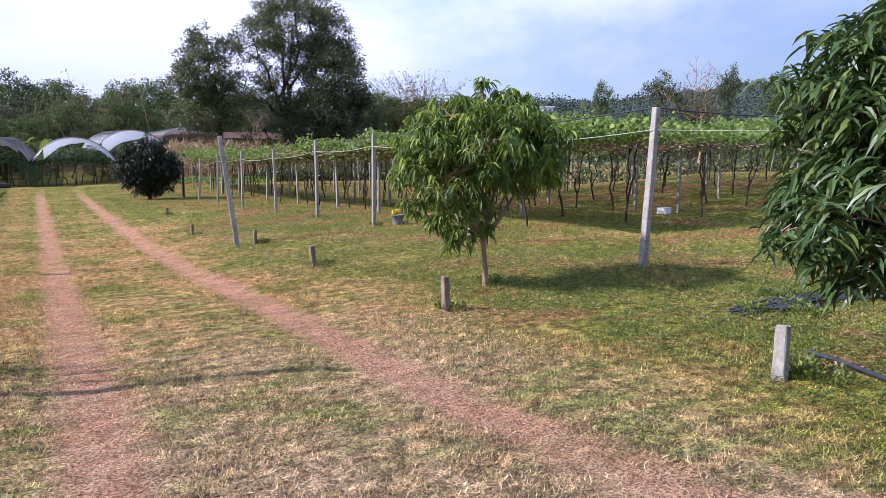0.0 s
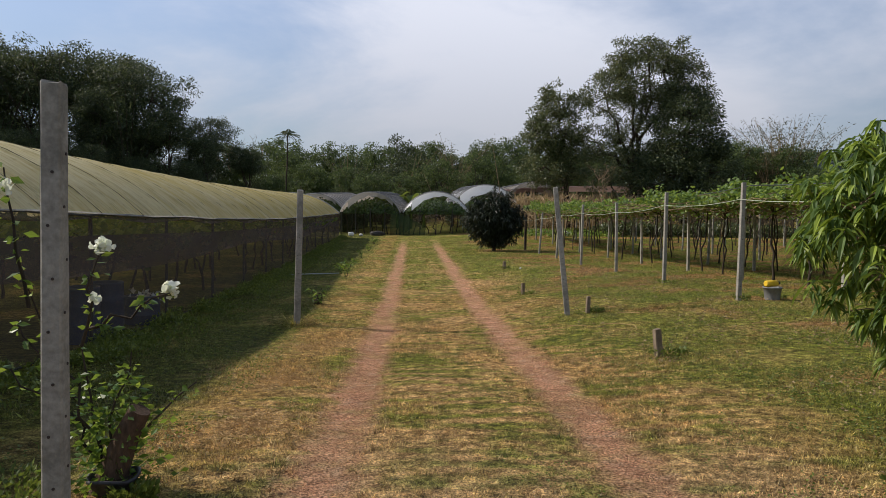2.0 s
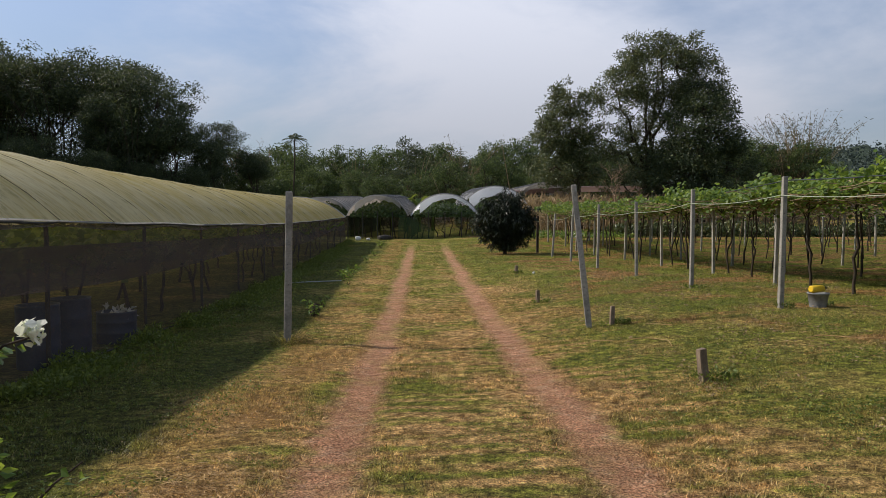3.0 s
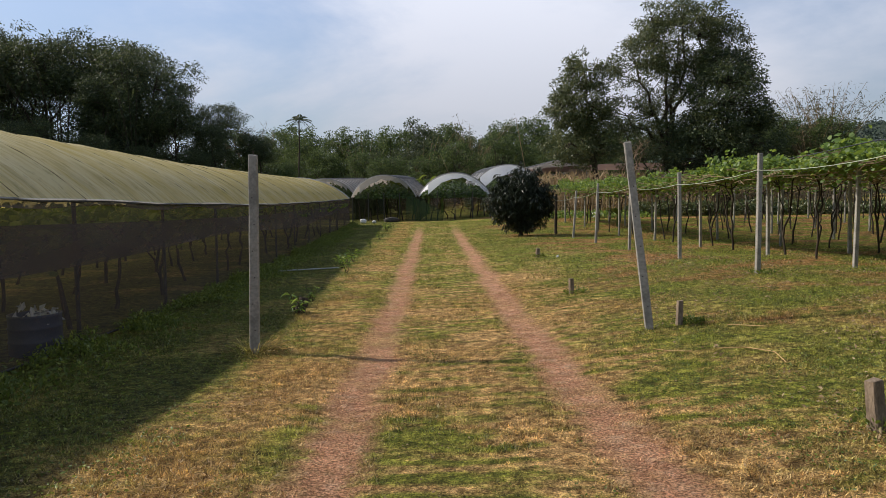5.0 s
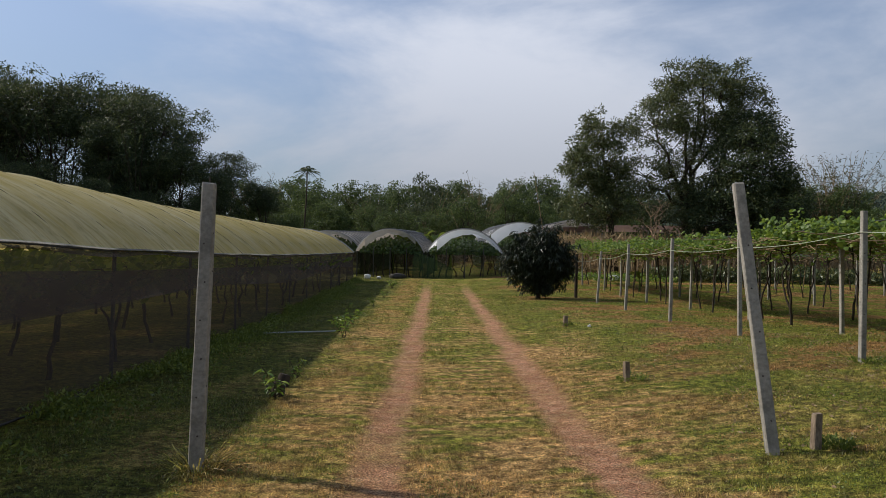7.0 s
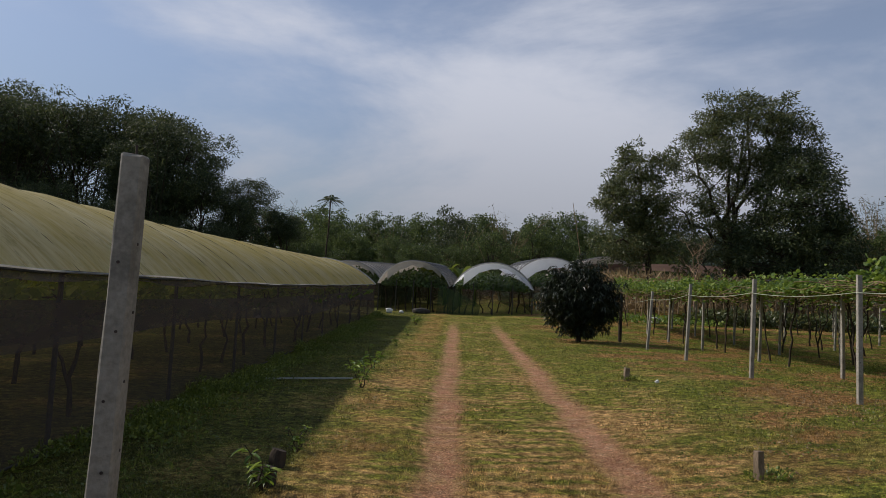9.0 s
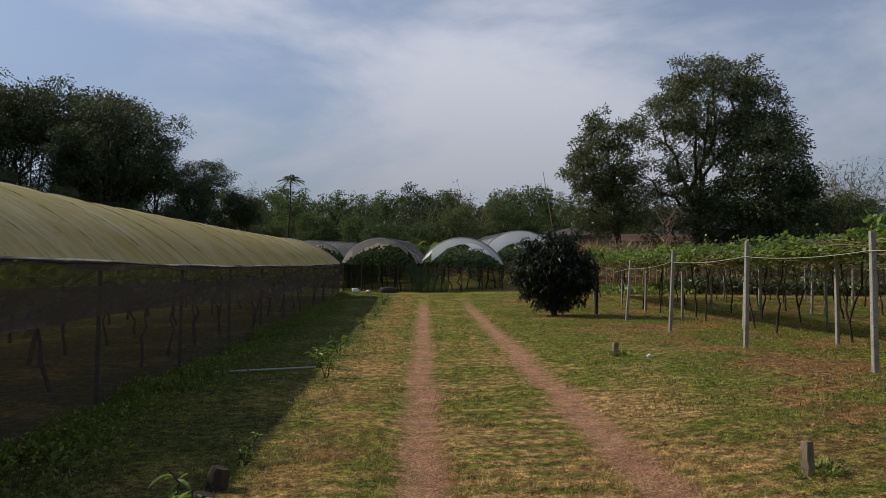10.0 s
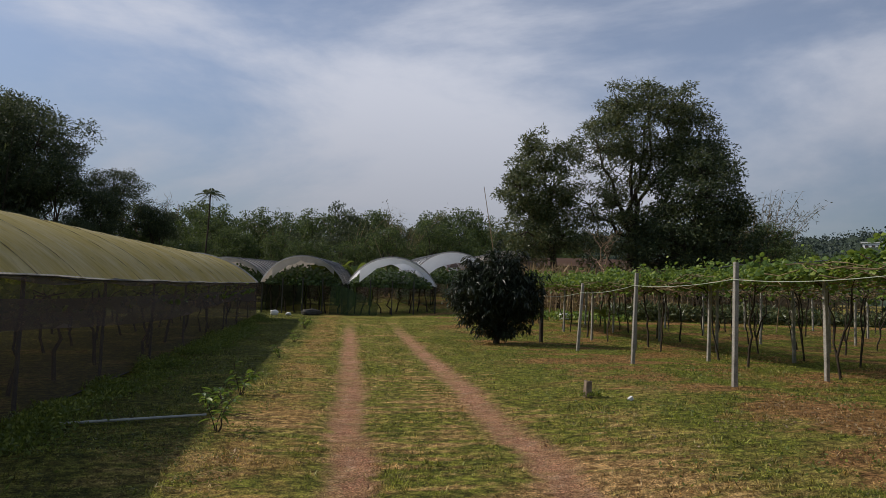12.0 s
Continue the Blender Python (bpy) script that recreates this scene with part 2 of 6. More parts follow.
def turf_colour(nt):
    """Mown grass with straw, leaf litter and two worn earth tracks, laid out by the place on the ground, with shade by
    the net wall put into the colour.
    """
    geo = nt.nodes.new("ShaderNodeNewGeometry").outputs["Position"]
    sep = nt.nodes.new("ShaderNodeSeparateXYZ")
    nt.links.new(geo, sep.inputs[0])
    x, y = sep.outputs["X"], sep.outputs["Y"]
    patch = noise_at(nt, geo, 0.55, 5, 0.6)
    fine = noise_at(nt, geo, 9.0, 8, 0.78)
    bend = math_node(nt, "MULTIPLY", noise_at(nt, geo, 0.9, 3, 0.55, (0.6, 1.0, 1)), 16.0)
    wave = math_node(nt, "SINE", math_node(nt, "ADD", math_node(nt, "MULTIPLY", y, 18.5), bend))
    wave = math_node(nt, "MULTIPLY", math_node(nt, "MULTIPLY", wave, step(nt, noise_at(nt, geo, 0.8, 3, 0.6), 0.38, 0.6, 0.25, 1.0)), step(nt, x, 3.4, 2.0, 0.35, 1.0))
    rows = math_node(nt, "ADD", noise_at(nt, geo, 2.2, 6, 0.7, (1.0, 2.2, 1)), math_node(nt, "MULTIPLY", wave, 0.11))
    green = mix_rgb(nt, step(nt, fine, 0.36, 0.64), (0.07, 0.09, 0.013), (0.33, 0.325, 0.05))
    straw = mix_rgb(nt, step(nt, fine, 0.36, 0.64), (0.24, 0.13, 0.043), (0.76, 0.49, 0.20))
    dry = math_node(nt, "ADD", math_node(nt, "MULTIPLY", patch, 0.6), math_node(nt, "MULTIPLY", rows, 0.55))
    dry = math_node(nt, "ADD", dry, math_node(nt, "MULTIPLY", step(nt, y, 14.0, 34.0), -0.10))
    col = mix_rgb(nt, step(nt, dry, 0.465, 0.64), green, straw)
    # Paler tan towards the start of the tracks, gone by y = 8.
    near_pale = math_node(nt, "MULTIPLY", math_node(nt, "MULTIPLY", math_node(nt, "MULTIPLY", step(nt, y, 8.0, 3.0), step(nt, x, -3.0, -1.6)), step(nt, x, 3.6, 1.8)), step(nt, patch, 0.35, 0.65, 0.2, 0.55))
    col = mix_rgb(nt, near_pale, col, mix_rgb(nt, step(nt, fine, 0.36, 0.64), (0.24, 0.18, 0.09), (0.72, 0.58, 0.36)))
    litter = mix_rgb(nt, step(nt, fine, 0.36, 0.64), (0.19, 0.08, 0.032), (0.50, 0.255, 0.11))
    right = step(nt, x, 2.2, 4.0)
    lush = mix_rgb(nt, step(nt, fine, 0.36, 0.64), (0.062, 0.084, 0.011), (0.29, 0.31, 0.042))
    # Greener right field; left of the track the green also darkens for house shade.
    lush_or_shade = math_node(nt, "MAXIMUM", math_node(nt, "MULTIPLY", right, 0.9), step(nt, math_node(nt, "ADD", x, math_node(nt, "MULTIPLY", patch, 1.6)), -0.2, -2.4))
    col = mix_rgb(nt, math_node(nt, "MULTIPLY", lush_or_shade, step(nt, patch, 0.68, 0.46, 0.5, 0.97)), col, lush)
    spots = noise_at(nt, geo, 0.42, 5, 0.65, (1, 1.5, 1))
    col = mix_rgb(nt, math_node(nt, "MULTIPLY", math_node(nt, "MULTIPLY", step(nt, math_node(nt, "ADD", math_node(nt, "ADD", math_node(nt, "MULTIPLY", spots, 0.8), step(nt, y, 13.0, 21.0, 0.0, 0.045)), math_node(nt, "MULTIPLY", fine, 0.2)), 0.52, 0.60), right), 0.8), col, litter)
    band = math_node(nt, "MULTIPLY", step(nt, x, -2.3, -1.7), step(nt, x, -0.8, -1.3))
    band = math_node(nt, "MULTIPLY", band, step(nt, noise_at(nt, geo, 0.8, 5, 0.65, (1, 1.8, 1)), 0.4, 0.58))
    col = mix_rgb(nt, math_node(nt, "MULTIPLY", band, 0.8), col, mix_rgb(nt, step(nt, fine, 0.36, 0.64), (0.28, 0.15, 0.05), (0.60, 0.37, 0.13)))
    # Shade beside the net wall, put into the grass colour as a darker green.
    shade_green = mix_rgb(nt, step(nt, fine, 0.36, 0.64), (0.035, 0.046, 0.010), (0.15, 0.155, 0.03))
    shade_strip = math_node(nt, "MULTIPLY", step(nt, math_node(nt, "ADD", x, math_node(nt, "MULTIPLY", patch, 0.8)), -1.4, -2.1), step(nt, patch, 0.64, 0.46, 0.3, 0.85))
    col = mix_rgb(nt, shade_strip, col, shade_green)
    # the two wheel tracks
    wob = math_node(nt, "MULTIPLY", math_node(nt, "SUBTRACT", noise_at(nt, geo, 0.35, 2, 0.5, (0.01, 1, 0.01)), 0.5), 0.35)
    ragged = math_node(nt, "MULTIPLY", math_node(nt, "SUBTRACT", noise_at(nt, geo, 3.2, 6, 0.75), 0.5), 0.75)
    curve = math_node(nt, "MULTIPLY", step(nt, y, 4.6, -1.0), 0.5)
    dl = math_node(nt, "ABSOLUTE", math_node(nt, "SUBTRACT", math_node(nt, "SUBTRACT", x, TRACK_L), wob))
    dr = math_node(nt, "ABSOLUTE", math_node(nt, "SUBTRACT", math_node(nt, "SUBTRACT", math_node(nt, "SUBTRACT", x, TRACK_R), wob), curve))
    d = math_node(nt, "ADD", math_node(nt, "MINIMUM", dl, dr), ragged)
    track = step(nt, d, 0.36, 0.08)
    end = step(nt, y, 47.0, 38.0)
    track = math_node(nt, "MULTIPLY", track, end)
    grit = noise_at(nt, geo, 38.0, 4, 0.7)
    earth = mix_rgb(nt, step(nt, grit, 0.3, 0.7), (0.34, 0.142, 0.075), (0.74, 0.40, 0.235))
    earth = mix_rgb(nt, math_node(nt, "MULTIPLY", step(nt, fine, 0.45, 0.75), 0.6), earth, (0.60, 0.42, 0.26))
    earth = mix_rgb(nt, step(nt, noise_at(nt, geo, 6.0, 5, 0.7), 0.5, 0.68, 0.0, 0.55), earth, (0.74, 0.50, 0.34))
    worn = step(nt, noise_at(nt, geo, 1.6, 5, 0.65), 0.3, 0.6, 0.5, 0.97)
    col = mix_rgb(nt, math_node(nt, "MULTIPLY", track, worn), col, earth)
    col = mix_rgb(nt, math_node(nt, "MULTIPLY", math_node(nt, "MULTIPLY", math_node(nt, "MULTIPLY", step(nt, y, 8.0, 3.0), step(nt, x, -3.0, -1.6)), step(nt, x, 3.2, 2.2)), step(nt, patch, 0.35, 0.65, 0.1, 0.42)), col, mix_rgb(nt, step(nt, grit, 0.3, 0.7), (0.28, 0.19, 0.11), (0.66, 0.50, 0.34)))
    speck = step(nt, noise_at(nt, geo, 60.0, 3, 0.7), 0.36, 0.62, 0.42, 1.58)
    clump = step(nt, noise_at(nt, geo, 10.0, 4, 0.7, (0.9, 1.2, 1)), 0.36, 0.62, 0.58, 1.42)
    tussock = step(nt, noise_at(nt, geo, 3.6, 5, 0.7, (0.7, 1.5, 1)), 0.38, 0.62, 0.84, 1.16)
    col = mix_rgb(nt, 1.0, col, math_node(nt, "MULTIPLY", tussock, math_node(nt, "MULTIPLY", speck, step(nt, track, 0.2, 0.8, clump, 1.0))), "MULTIPLY")
    return col, grit, fine


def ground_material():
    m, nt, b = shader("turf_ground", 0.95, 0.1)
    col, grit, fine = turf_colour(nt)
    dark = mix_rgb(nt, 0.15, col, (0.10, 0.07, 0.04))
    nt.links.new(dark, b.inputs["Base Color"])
    bump(nt, b, math_node(nt, "ADD", grit, math_node(nt, "MULTIPLY", fine, 2.0)), 1.0, 0.05)
    return m


def blade_material():
    m, nt, b = shader("grass_blade", 0.48, 0.35)
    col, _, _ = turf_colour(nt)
    isl = nt.nodes.new("ShaderNodeNewGeometry").outputs["Random Per Island"]
    col = mix_rgb(nt, step(nt, isl, 0.0, 1.0, 0.0, 0.28), col, (0.12, 0.17, 0.03))
    wn = nt.nodes.new("ShaderNodeTexWhiteNoise")
    wn.noise_dimensions = "1D"
    nt.links.new(isl, wn.inputs["W"])
    col = mix_rgb(nt, step(nt, wn.outputs["Value"], 0.76, 0.96, 0.0, 0.38), col, (0.56, 0.43, 0.18))
    col = mix_rgb(nt, 1.0, col, step(nt, isl, 0.0, 1.0, 0.55, 1.5), "MULTIPLY")
    nt.links.new(col, b.inputs["Base Color"])
    tr = node(nt, "ShaderNodeBsdfTranslucent")
    nt.links.new(col, tr.inputs["Color"])
    mx = node(nt, "ShaderNodeMixShader", Fac=0.3)
    nt.links.new(b.outputs[0], mx.inputs[1])
    nt.links.new(tr.outputs[0], mx.inputs[2])
    nt.links.new(mx.outputs[0], nt.nodes["Material Output"].inputs["Surface"])
    return m


def leaf_material(name, dark, mid, young, rough=0.42, thin=0.3, share=0.16):
    """Leaves: colour varies leaf by leaf, a share of them young and bright; light passes through."""
    m, nt, b = shader(name, rough, 0.4)
    isl = nt.nodes.new("ShaderNodeNewGeometry").outputs["Random Per Island"]
    pos = nt.nodes.new("ShaderNodeTexCoord").outputs["Object"]
    big = noise_at(nt, pos, 0.8, 3)
    col = mix_rgb(nt, isl, dark, mid)
    col = mix_rgb(nt, step(nt, math_node(nt, "ADD", math_node(nt, "MULTIPLY", isl, 0.7), math_node(nt, "MULTIPLY", big, 0.6)), 0.95 - share, 1.05 - share * 0.6), col, young)
    nt.links.new(col, b.inputs["Base Color"])
    tr = node(nt, "ShaderNodeBsdfTranslucent")
    nt.links.new(mix_rgb(nt, 0.5, col, (young[0] * 1.2, young[1] * 1.2, young[2])), tr.inputs["Color"])
    mx = node(nt, "ShaderNodeMixShader", Fac=thin)
    nt.links.new(b.outputs[0], mx.inputs[1])
    nt.links.new(tr.outputs[0], mx.inputs[2])
    nt.links.new(mx.outputs[0], nt.nodes["Material Output"].inputs["Surface"])
    return m


def rough_material(name, a, c, scale, rough=0.85, spec=0.2, relief=0.4, spots=None, stretch=None, metal=0.0):
    """Two mottled tones at two scales, with fine relief; spots adds a third tone in stains."""
    m, nt, b = shader(name, rough, spec)
    b.inputs["Metallic"].default_value = metal
    pos = nt.nodes.new("ShaderNodeTexCoord").outputs["Object"]
    n1 = noise_at(nt, pos, scale, 5, 0.65, stretch)
    n2 = noise_at(nt, pos, scale * 9, 4, 0.6, stretch)
    rnd = nt.nodes.new("ShaderNodeObjectInfo").outputs["Random"]
    col = mix_rgb(nt, step(nt, math_node(nt, "ADD", math_node(nt, "MULTIPLY", n1, 0.65), math_node(nt, "MULTIPLY", n2, 0.35)), 0.33, 0.67), a, c)
    if spots:
        col = mix_rgb(nt, step(nt, n1, 0.56, 0.68, 0, 0.7), col, spots)
    col = mix_rgb(nt, math_node(nt, "MULTIPLY", rnd, 0.22), col, tuple(0.5 * v for v in a))
    nt.links.new(col, b.inputs["Base Color"])
    bump(nt, b, math_node(nt, "ADD", n2, n1), relief, 0.01)
    return m


def sheet_material(name, a, c, stain, clear, scale=0.6, rough=0.5, through_share=0.35, algae=None):
    """Weathered plastic sheet that lets light through: mottled, streaked down the slope."""
    m, nt, b = shader(name, rough, 0.35)
    pos = nt.nodes.new("ShaderNodeTexCoord").outputs["Object"]
    n1 = noise_at(nt, pos, scale, 5, 0.6)
    n2 = noise_at(nt, pos, scale * 6, 5, 0.65, (0.35, 3.0, 0.35))
    col = mix_rgb(nt, step(nt, n1, 0.3, 0.7), a, c)
    col = mix_rgb(nt, step(nt, n2, 0.42, 0.75, 0, 0.75), col, stain)
    if algae:
        sep = nt.nodes.new("ShaderNodeSeparateXYZ")
        nt.links.new(pos, sep.inputs[0])
        grown = math_node(nt, "ADD", step(nt, sep.outputs["Y"], 6.0, 26.0, 0.08, 0.62), math_node(nt, "MULTIPLY", math_node(nt, "SUBTRACT", noise_at(nt, pos, 0.45, 6, 0.7, (0.5, 1.6, 0.5)), 0.5), 2.2))
        col = mix_rgb(nt, step(nt, grown, 0.15, 0.95, 0.0, 0.75), col, algae)
        col = mix_rgb(nt, step(nt, noise_at(nt, pos, 7.0, 5, 0.75, (0.5, 1.0, 0.5)), 0.52, 0.68, 0.0, 0.4), col, tuple(0.5 * v for v in algae))
        col = mix_rgb(nt, step(nt, noise_at(nt, pos, 2.6, 4, 0.6, (0.18, 2.2, 0.18)), 0.5, 0.7, 0.0, 0.34), col, tuple(0.62 * v for v in algae))
    nt.links.new(col, b.inputs["Base Color"])
    bump(nt, b, n2, 0.3, 0.02)
    tr = node(nt, "ShaderNodeBsdfTranslucent")
    nt.links.new(col, tr.inputs["Color"])
    mx = node(nt, "ShaderNodeMixShader", Fac=through_share)
    nt.links.new(b.outputs[0], mx.inputs[1])
    nt.links.new(tr.outputs[0], mx.inputs[2])
    last = mx.outputs[0]
    if clear > 0:
        tp = node(nt, "ShaderNodeBsdfTransparent")
        m2 = node(nt, "ShaderNodeMixShader", Fac=clear)
        nt.links.new(last, m2.inputs[1])
        nt.links.new(tp.outputs[0], m2.inputs[2])
        last = m2.outputs[0]
    nt.links.new(last, nt.nodes["Material Output"].inputs["Surface"])
    return m


def net_material(name, col, open_share, scale=1.5):
    """Fine woven shade net: mostly thread, with the gaps of the weave see-through."""
    m, nt, b = shader(name, 0.85, 0.1)
    pos = nt.nodes.new("ShaderNodeTexCoord").outputs["Object"]
    n1 = noise_at(nt, pos, scale, 4, 0.6, (1, 0.5, 2.0))
    nt.links.new(mix_rgb(nt, n1, tuple(0.6 * v for v in col), col), b.inputs["Base Color"])
    tp = node(nt, "ShaderNodeBsdfTransparent")
    mx = node(nt, "ShaderNodeMixShader")
    nt.links.new(step(nt, n1, 0.2, 0.8, open_share - 0.1, open_share + 0.1), mx.inputs["Fac"])
    nt.links.new(b.outputs[0], mx.inputs[1])
    nt.links.new(tp.outputs[0], mx.inputs[2])
    nt.links.new(mx.outputs[0], nt.nodes["Material Output"].inputs["Surface"])
    return m


M_GROUND = ground_material()
M_BLADE = blade_material()
M_MANGO = leaf_material("mango_leaf", (0.045, 0.09, 0.016), (0.11, 0.18, 0.028), (0.27, 0.35, 0.05), 0.5, 0.34, 0.2)
M_MANGO2 = leaf_material("old_mango_leaf", (0.035, 0.07, 0.02), (0.075, 0.125, 0.03), (0.13, 0.18, 0.04), 0.4, 0.2, 0.14)
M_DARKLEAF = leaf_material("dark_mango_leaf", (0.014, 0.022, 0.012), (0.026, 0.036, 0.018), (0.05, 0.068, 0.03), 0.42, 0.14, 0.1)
M_VINE = leaf_material("vine_leaf", (0.07, 0.125, 0.022), (0.12, 0.20, 0.032), (0.24, 0.31, 0.05), 0.5, 0.42, 0.25)
M_OLIVE = leaf_material("olive_tree_leaf", (0.04, 0.062, 0.022), (0.088, 0.115, 0.04), (0.18, 0.18, 0.07), 0.4, 0.25, 0.16)
M_WOODS = leaf_material("wood_edge_leaf", (0.020, 0.036, 0.014), (0.050, 0.076, 0.026), (0.125, 0.145, 0.05), 0.52, 0.22, 0.15)
M_FOREST = leaf_material("forest_leaf", (0.022, 0.046, 0.014), (0.062, 0.104, 0.028), (0.15, 0.19, 0.05), 0.6, 0.3, 0.18)
M_BAMBOO = leaf_material("bamboo_leaf", (0.055, 0.062, 0.024), (0.10, 0.10, 0.042), (0.15, 0.13, 0.06), 0.6, 0.3, 0.2)
M_WEED = leaf_material("weed_leaf", (0.06, 0.098, 0.016), (0.135, 0.18, 0.03), (0.25, 0.29, 0.05), 0.5, 0.3, 0.15)
M_BOUGAIN = leaf_material("bougainvillea_leaf", (0.05, 0.11, 0.02), (0.11, 0.20, 0.03), (0.28, 0.36, 0.05), 0.42, 0.4, 0.18)
M_PETAL = leaf_material("white_bract", (0.78, 0.78, 0.70), (0.86, 0.86, 0.82), (0.70, 0.76, 0.55), 0.5, 0.4, 0.08)
M_BARK = rough_material("bark", (0.21, 0.14, 0.09), (0.40, 0.28, 0.185), 6.0, 0.9, 0.15, 0.8, None, (1, 1, 0.25))
M_CUT = rough_material("old_cut_trunk", (0.06, 0.04, 0.028), (0.18, 0.115, 0.075), 7.0, 0.9, 0.15, 0.9, (0.06, 0.04, 0.028), (1, 1, 0.3))
M_DARKBARK = rough_material("dark_vine_bark", (0.032, 0.026, 0.02), (0.09, 0.07, 0.05), 8.0, 0.9, 0.15, 0.8, None, (1, 1, 0.2))
M_CANE = rough_material("dry_cane", (0.20, 0.14, 0.08), (0.36, 0.26, 0.15), 5.0, 0.85, 0.2, 0.5)
M_CONCRETE = rough_material("weathered_concrete", (0.19, 0.178, 0.15), (0.41, 0.385, 0.33), 3.5, 0.9, 0.2, 0.55, (0.12, 0.105, 0.085))
M_STUB = rough_material("stained_stub", (0.14, 0.105, 0.075), (0.34, 0.265, 0.19), 9.0, 0.95, 0.1, 0.9, (0.07, 0.06, 0.04), (1, 1, 0.4))
M_PVC = rough_material("dusty_pipe", (0.30, 0.32, 0.30), (0.46, 0.48, 0.45), 9.0, 0.6)
M_HOLE = rough_material("hole_shadow_rust", (0.05, 0.04, 0.035), (0.09, 0.07, 0.06), 20.0, 0.9)
M_ROPE = rough_material("pale_green_rope", (0.36, 0.41, 0.29), (0.50, 0.54, 0.41), 30.0, 0.7)
M_HOSE = rough_material("black_hose", (0.02, 0.02, 0.024), (0.05, 0.05, 0.06), 12.0, 0.45, 0.4, 0.1)
M_PIPE = rough_material("galvanised_pipe", (0.10, 0.10, 0.10), (0.22, 0.22, 0.215), 9.0, 0.5, 0.4, 0.15, None, None, 0.4)
M_DARKPIPE = rough_material("dark_frame", (0.035, 0.033, 0.03), (0.08, 0.075, 0.065), 9.0, 0.7)
M_ROOF = sheet_material("yellowed_sheet", (0.80, 0.69, 0.34), (0.94, 0.86, 0.56), (0.62, 0.48, 0.16), 0.0, 0.7, 0.62, 0.55, (0.62, 0.47, 0.06))
M_CLEAR = sheet_material("grey_clear_sheet", (0.48, 0.48, 0.46), (0.64, 0.64, 0.63), (0.36, 0.33, 0.28), 0.25, 0.6, 0.5, 0.6)
M_WHITE = sheet_material("white_sheet", (0.84, 0.86, 0.89), (0.92, 0.93, 0.95), (0.76, 0.77, 0.78), 0.0, 0.6, 0.5, 0.6)
M_SEAM = rough_material("dirty_seam", (0.16, 0.13, 0.06), (0.34, 0.28, 0.14), 6.0, 0.8)
M_DUSTY = sheet_material("dusty_brown_sheet", (0.40, 0.35, 0.29), (0.54, 0.49, 0.42), (0.27, 0.22, 0.17), 0.12, 0.6, 0.5, 0.35)
M_BROWNROOF = sheet_material("brown_net_roof", (0.19, 0.115, 0.095), (0.27, 0.175, 0.145), (0.13, 0.085, 0.07), 0.15)
M_NET = net_material("dark_shade_net", (0.15, 0.12, 0.10), 0.54)
M_NETBAND = net_material("dense_shade_net", (0.16, 0.12, 0.10), 0.26)
M_BACKNET = net_material("old_dense_net", (0.07, 0.06, 0.045), 0.12)
M_GREENNET = net_material("green_net", (0.045, 0.075, 0.028), 0.35)
M_DRUM = rough_material("blue_plastic", (0.022, 0.04, 0.085), (0.045, 0.072, 0.14), 4.0, 0.4, 0.45, 0.1)
M_GREY = rough_material("grey_bucket", (0.15, 0.155, 0.155), (0.32, 0.33, 0.32), 7.0, 0.6, 0.3, 0.2, (0.16, 0.16, 0.15))
M_YELLOW = rough_material("yellow_plastic", (0.75, 0.47, 0.02), (0.85, 0.58, 0.05), 9.0, 0.4, 0.4, 0.1)
M_BAG = rough_material("white_sacking", (0.66, 0.66, 0.64), (0.84, 0.84, 0.82), 8.0, 0.7, 0.3, 0.6)
M_WALLW = rough_material("white_render", (0.70, 0.70, 0.68), (0.82, 0.82, 0.80), 1.0, 0.8)
M_STRAWSTUFF = rough_material("straw", (0.34, 0.20, 0.08), (0.62, 0.42, 0.2), 3.0, 0.8)
M_DRYPLANT = leaf_material("dry_maize_leaf", (0.22, 0.15, 0.08), (0.34, 0.24, 0.13), (0.42, 0.32, 0.18), 0.8, 0.3, 0.2)
# Distance haze is put into these leaf tones: bluish and greyed.
M_HILLWOOD = leaf_material("hazed_hill_leaf", (0.03, 0.046, 0.04), (0.055, 0.078, 0.065), (0.085, 0.105, 0.08), 0.85, 0.15, 0.15)
M_HILL = rough_material("far_hill_woods", (0.035, 0.052, 0.035), (0.07, 0.09, 0.055), 0.05, 0.95, 0.05, 0.6)


# ---- ground ----
def spread(core_lo, core_hi, near, far, count):
    core = np.arange(core_lo, core_hi + near / 2, near)
    out = np.geomspace(near * 1.5, far, count)
    return np.concatenate((core_lo - out[::-1], core, core_hi + out))


gx, gy = spread(-14, 30, 0.25, 2500, 34), spread(-6, 70, 0.4, 2500, 34)
GX, GY = np.meshgrid(gx, gy)
GZ = land(GX, GY) - 0.025 * track_mask(GX, GY) + 0.03 * (field_noise(GX, GY, 0.7, 5) - 0.5) * (GY < 60)
gi = np.arange(GX.size).reshape(GX.shape)
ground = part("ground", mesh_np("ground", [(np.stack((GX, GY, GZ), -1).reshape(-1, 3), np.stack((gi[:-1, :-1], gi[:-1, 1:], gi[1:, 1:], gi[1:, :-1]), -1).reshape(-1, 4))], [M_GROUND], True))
tagged(ground, "mown dry grass field with two worn reddish earth wheel tracks", "ground", "", "structure")


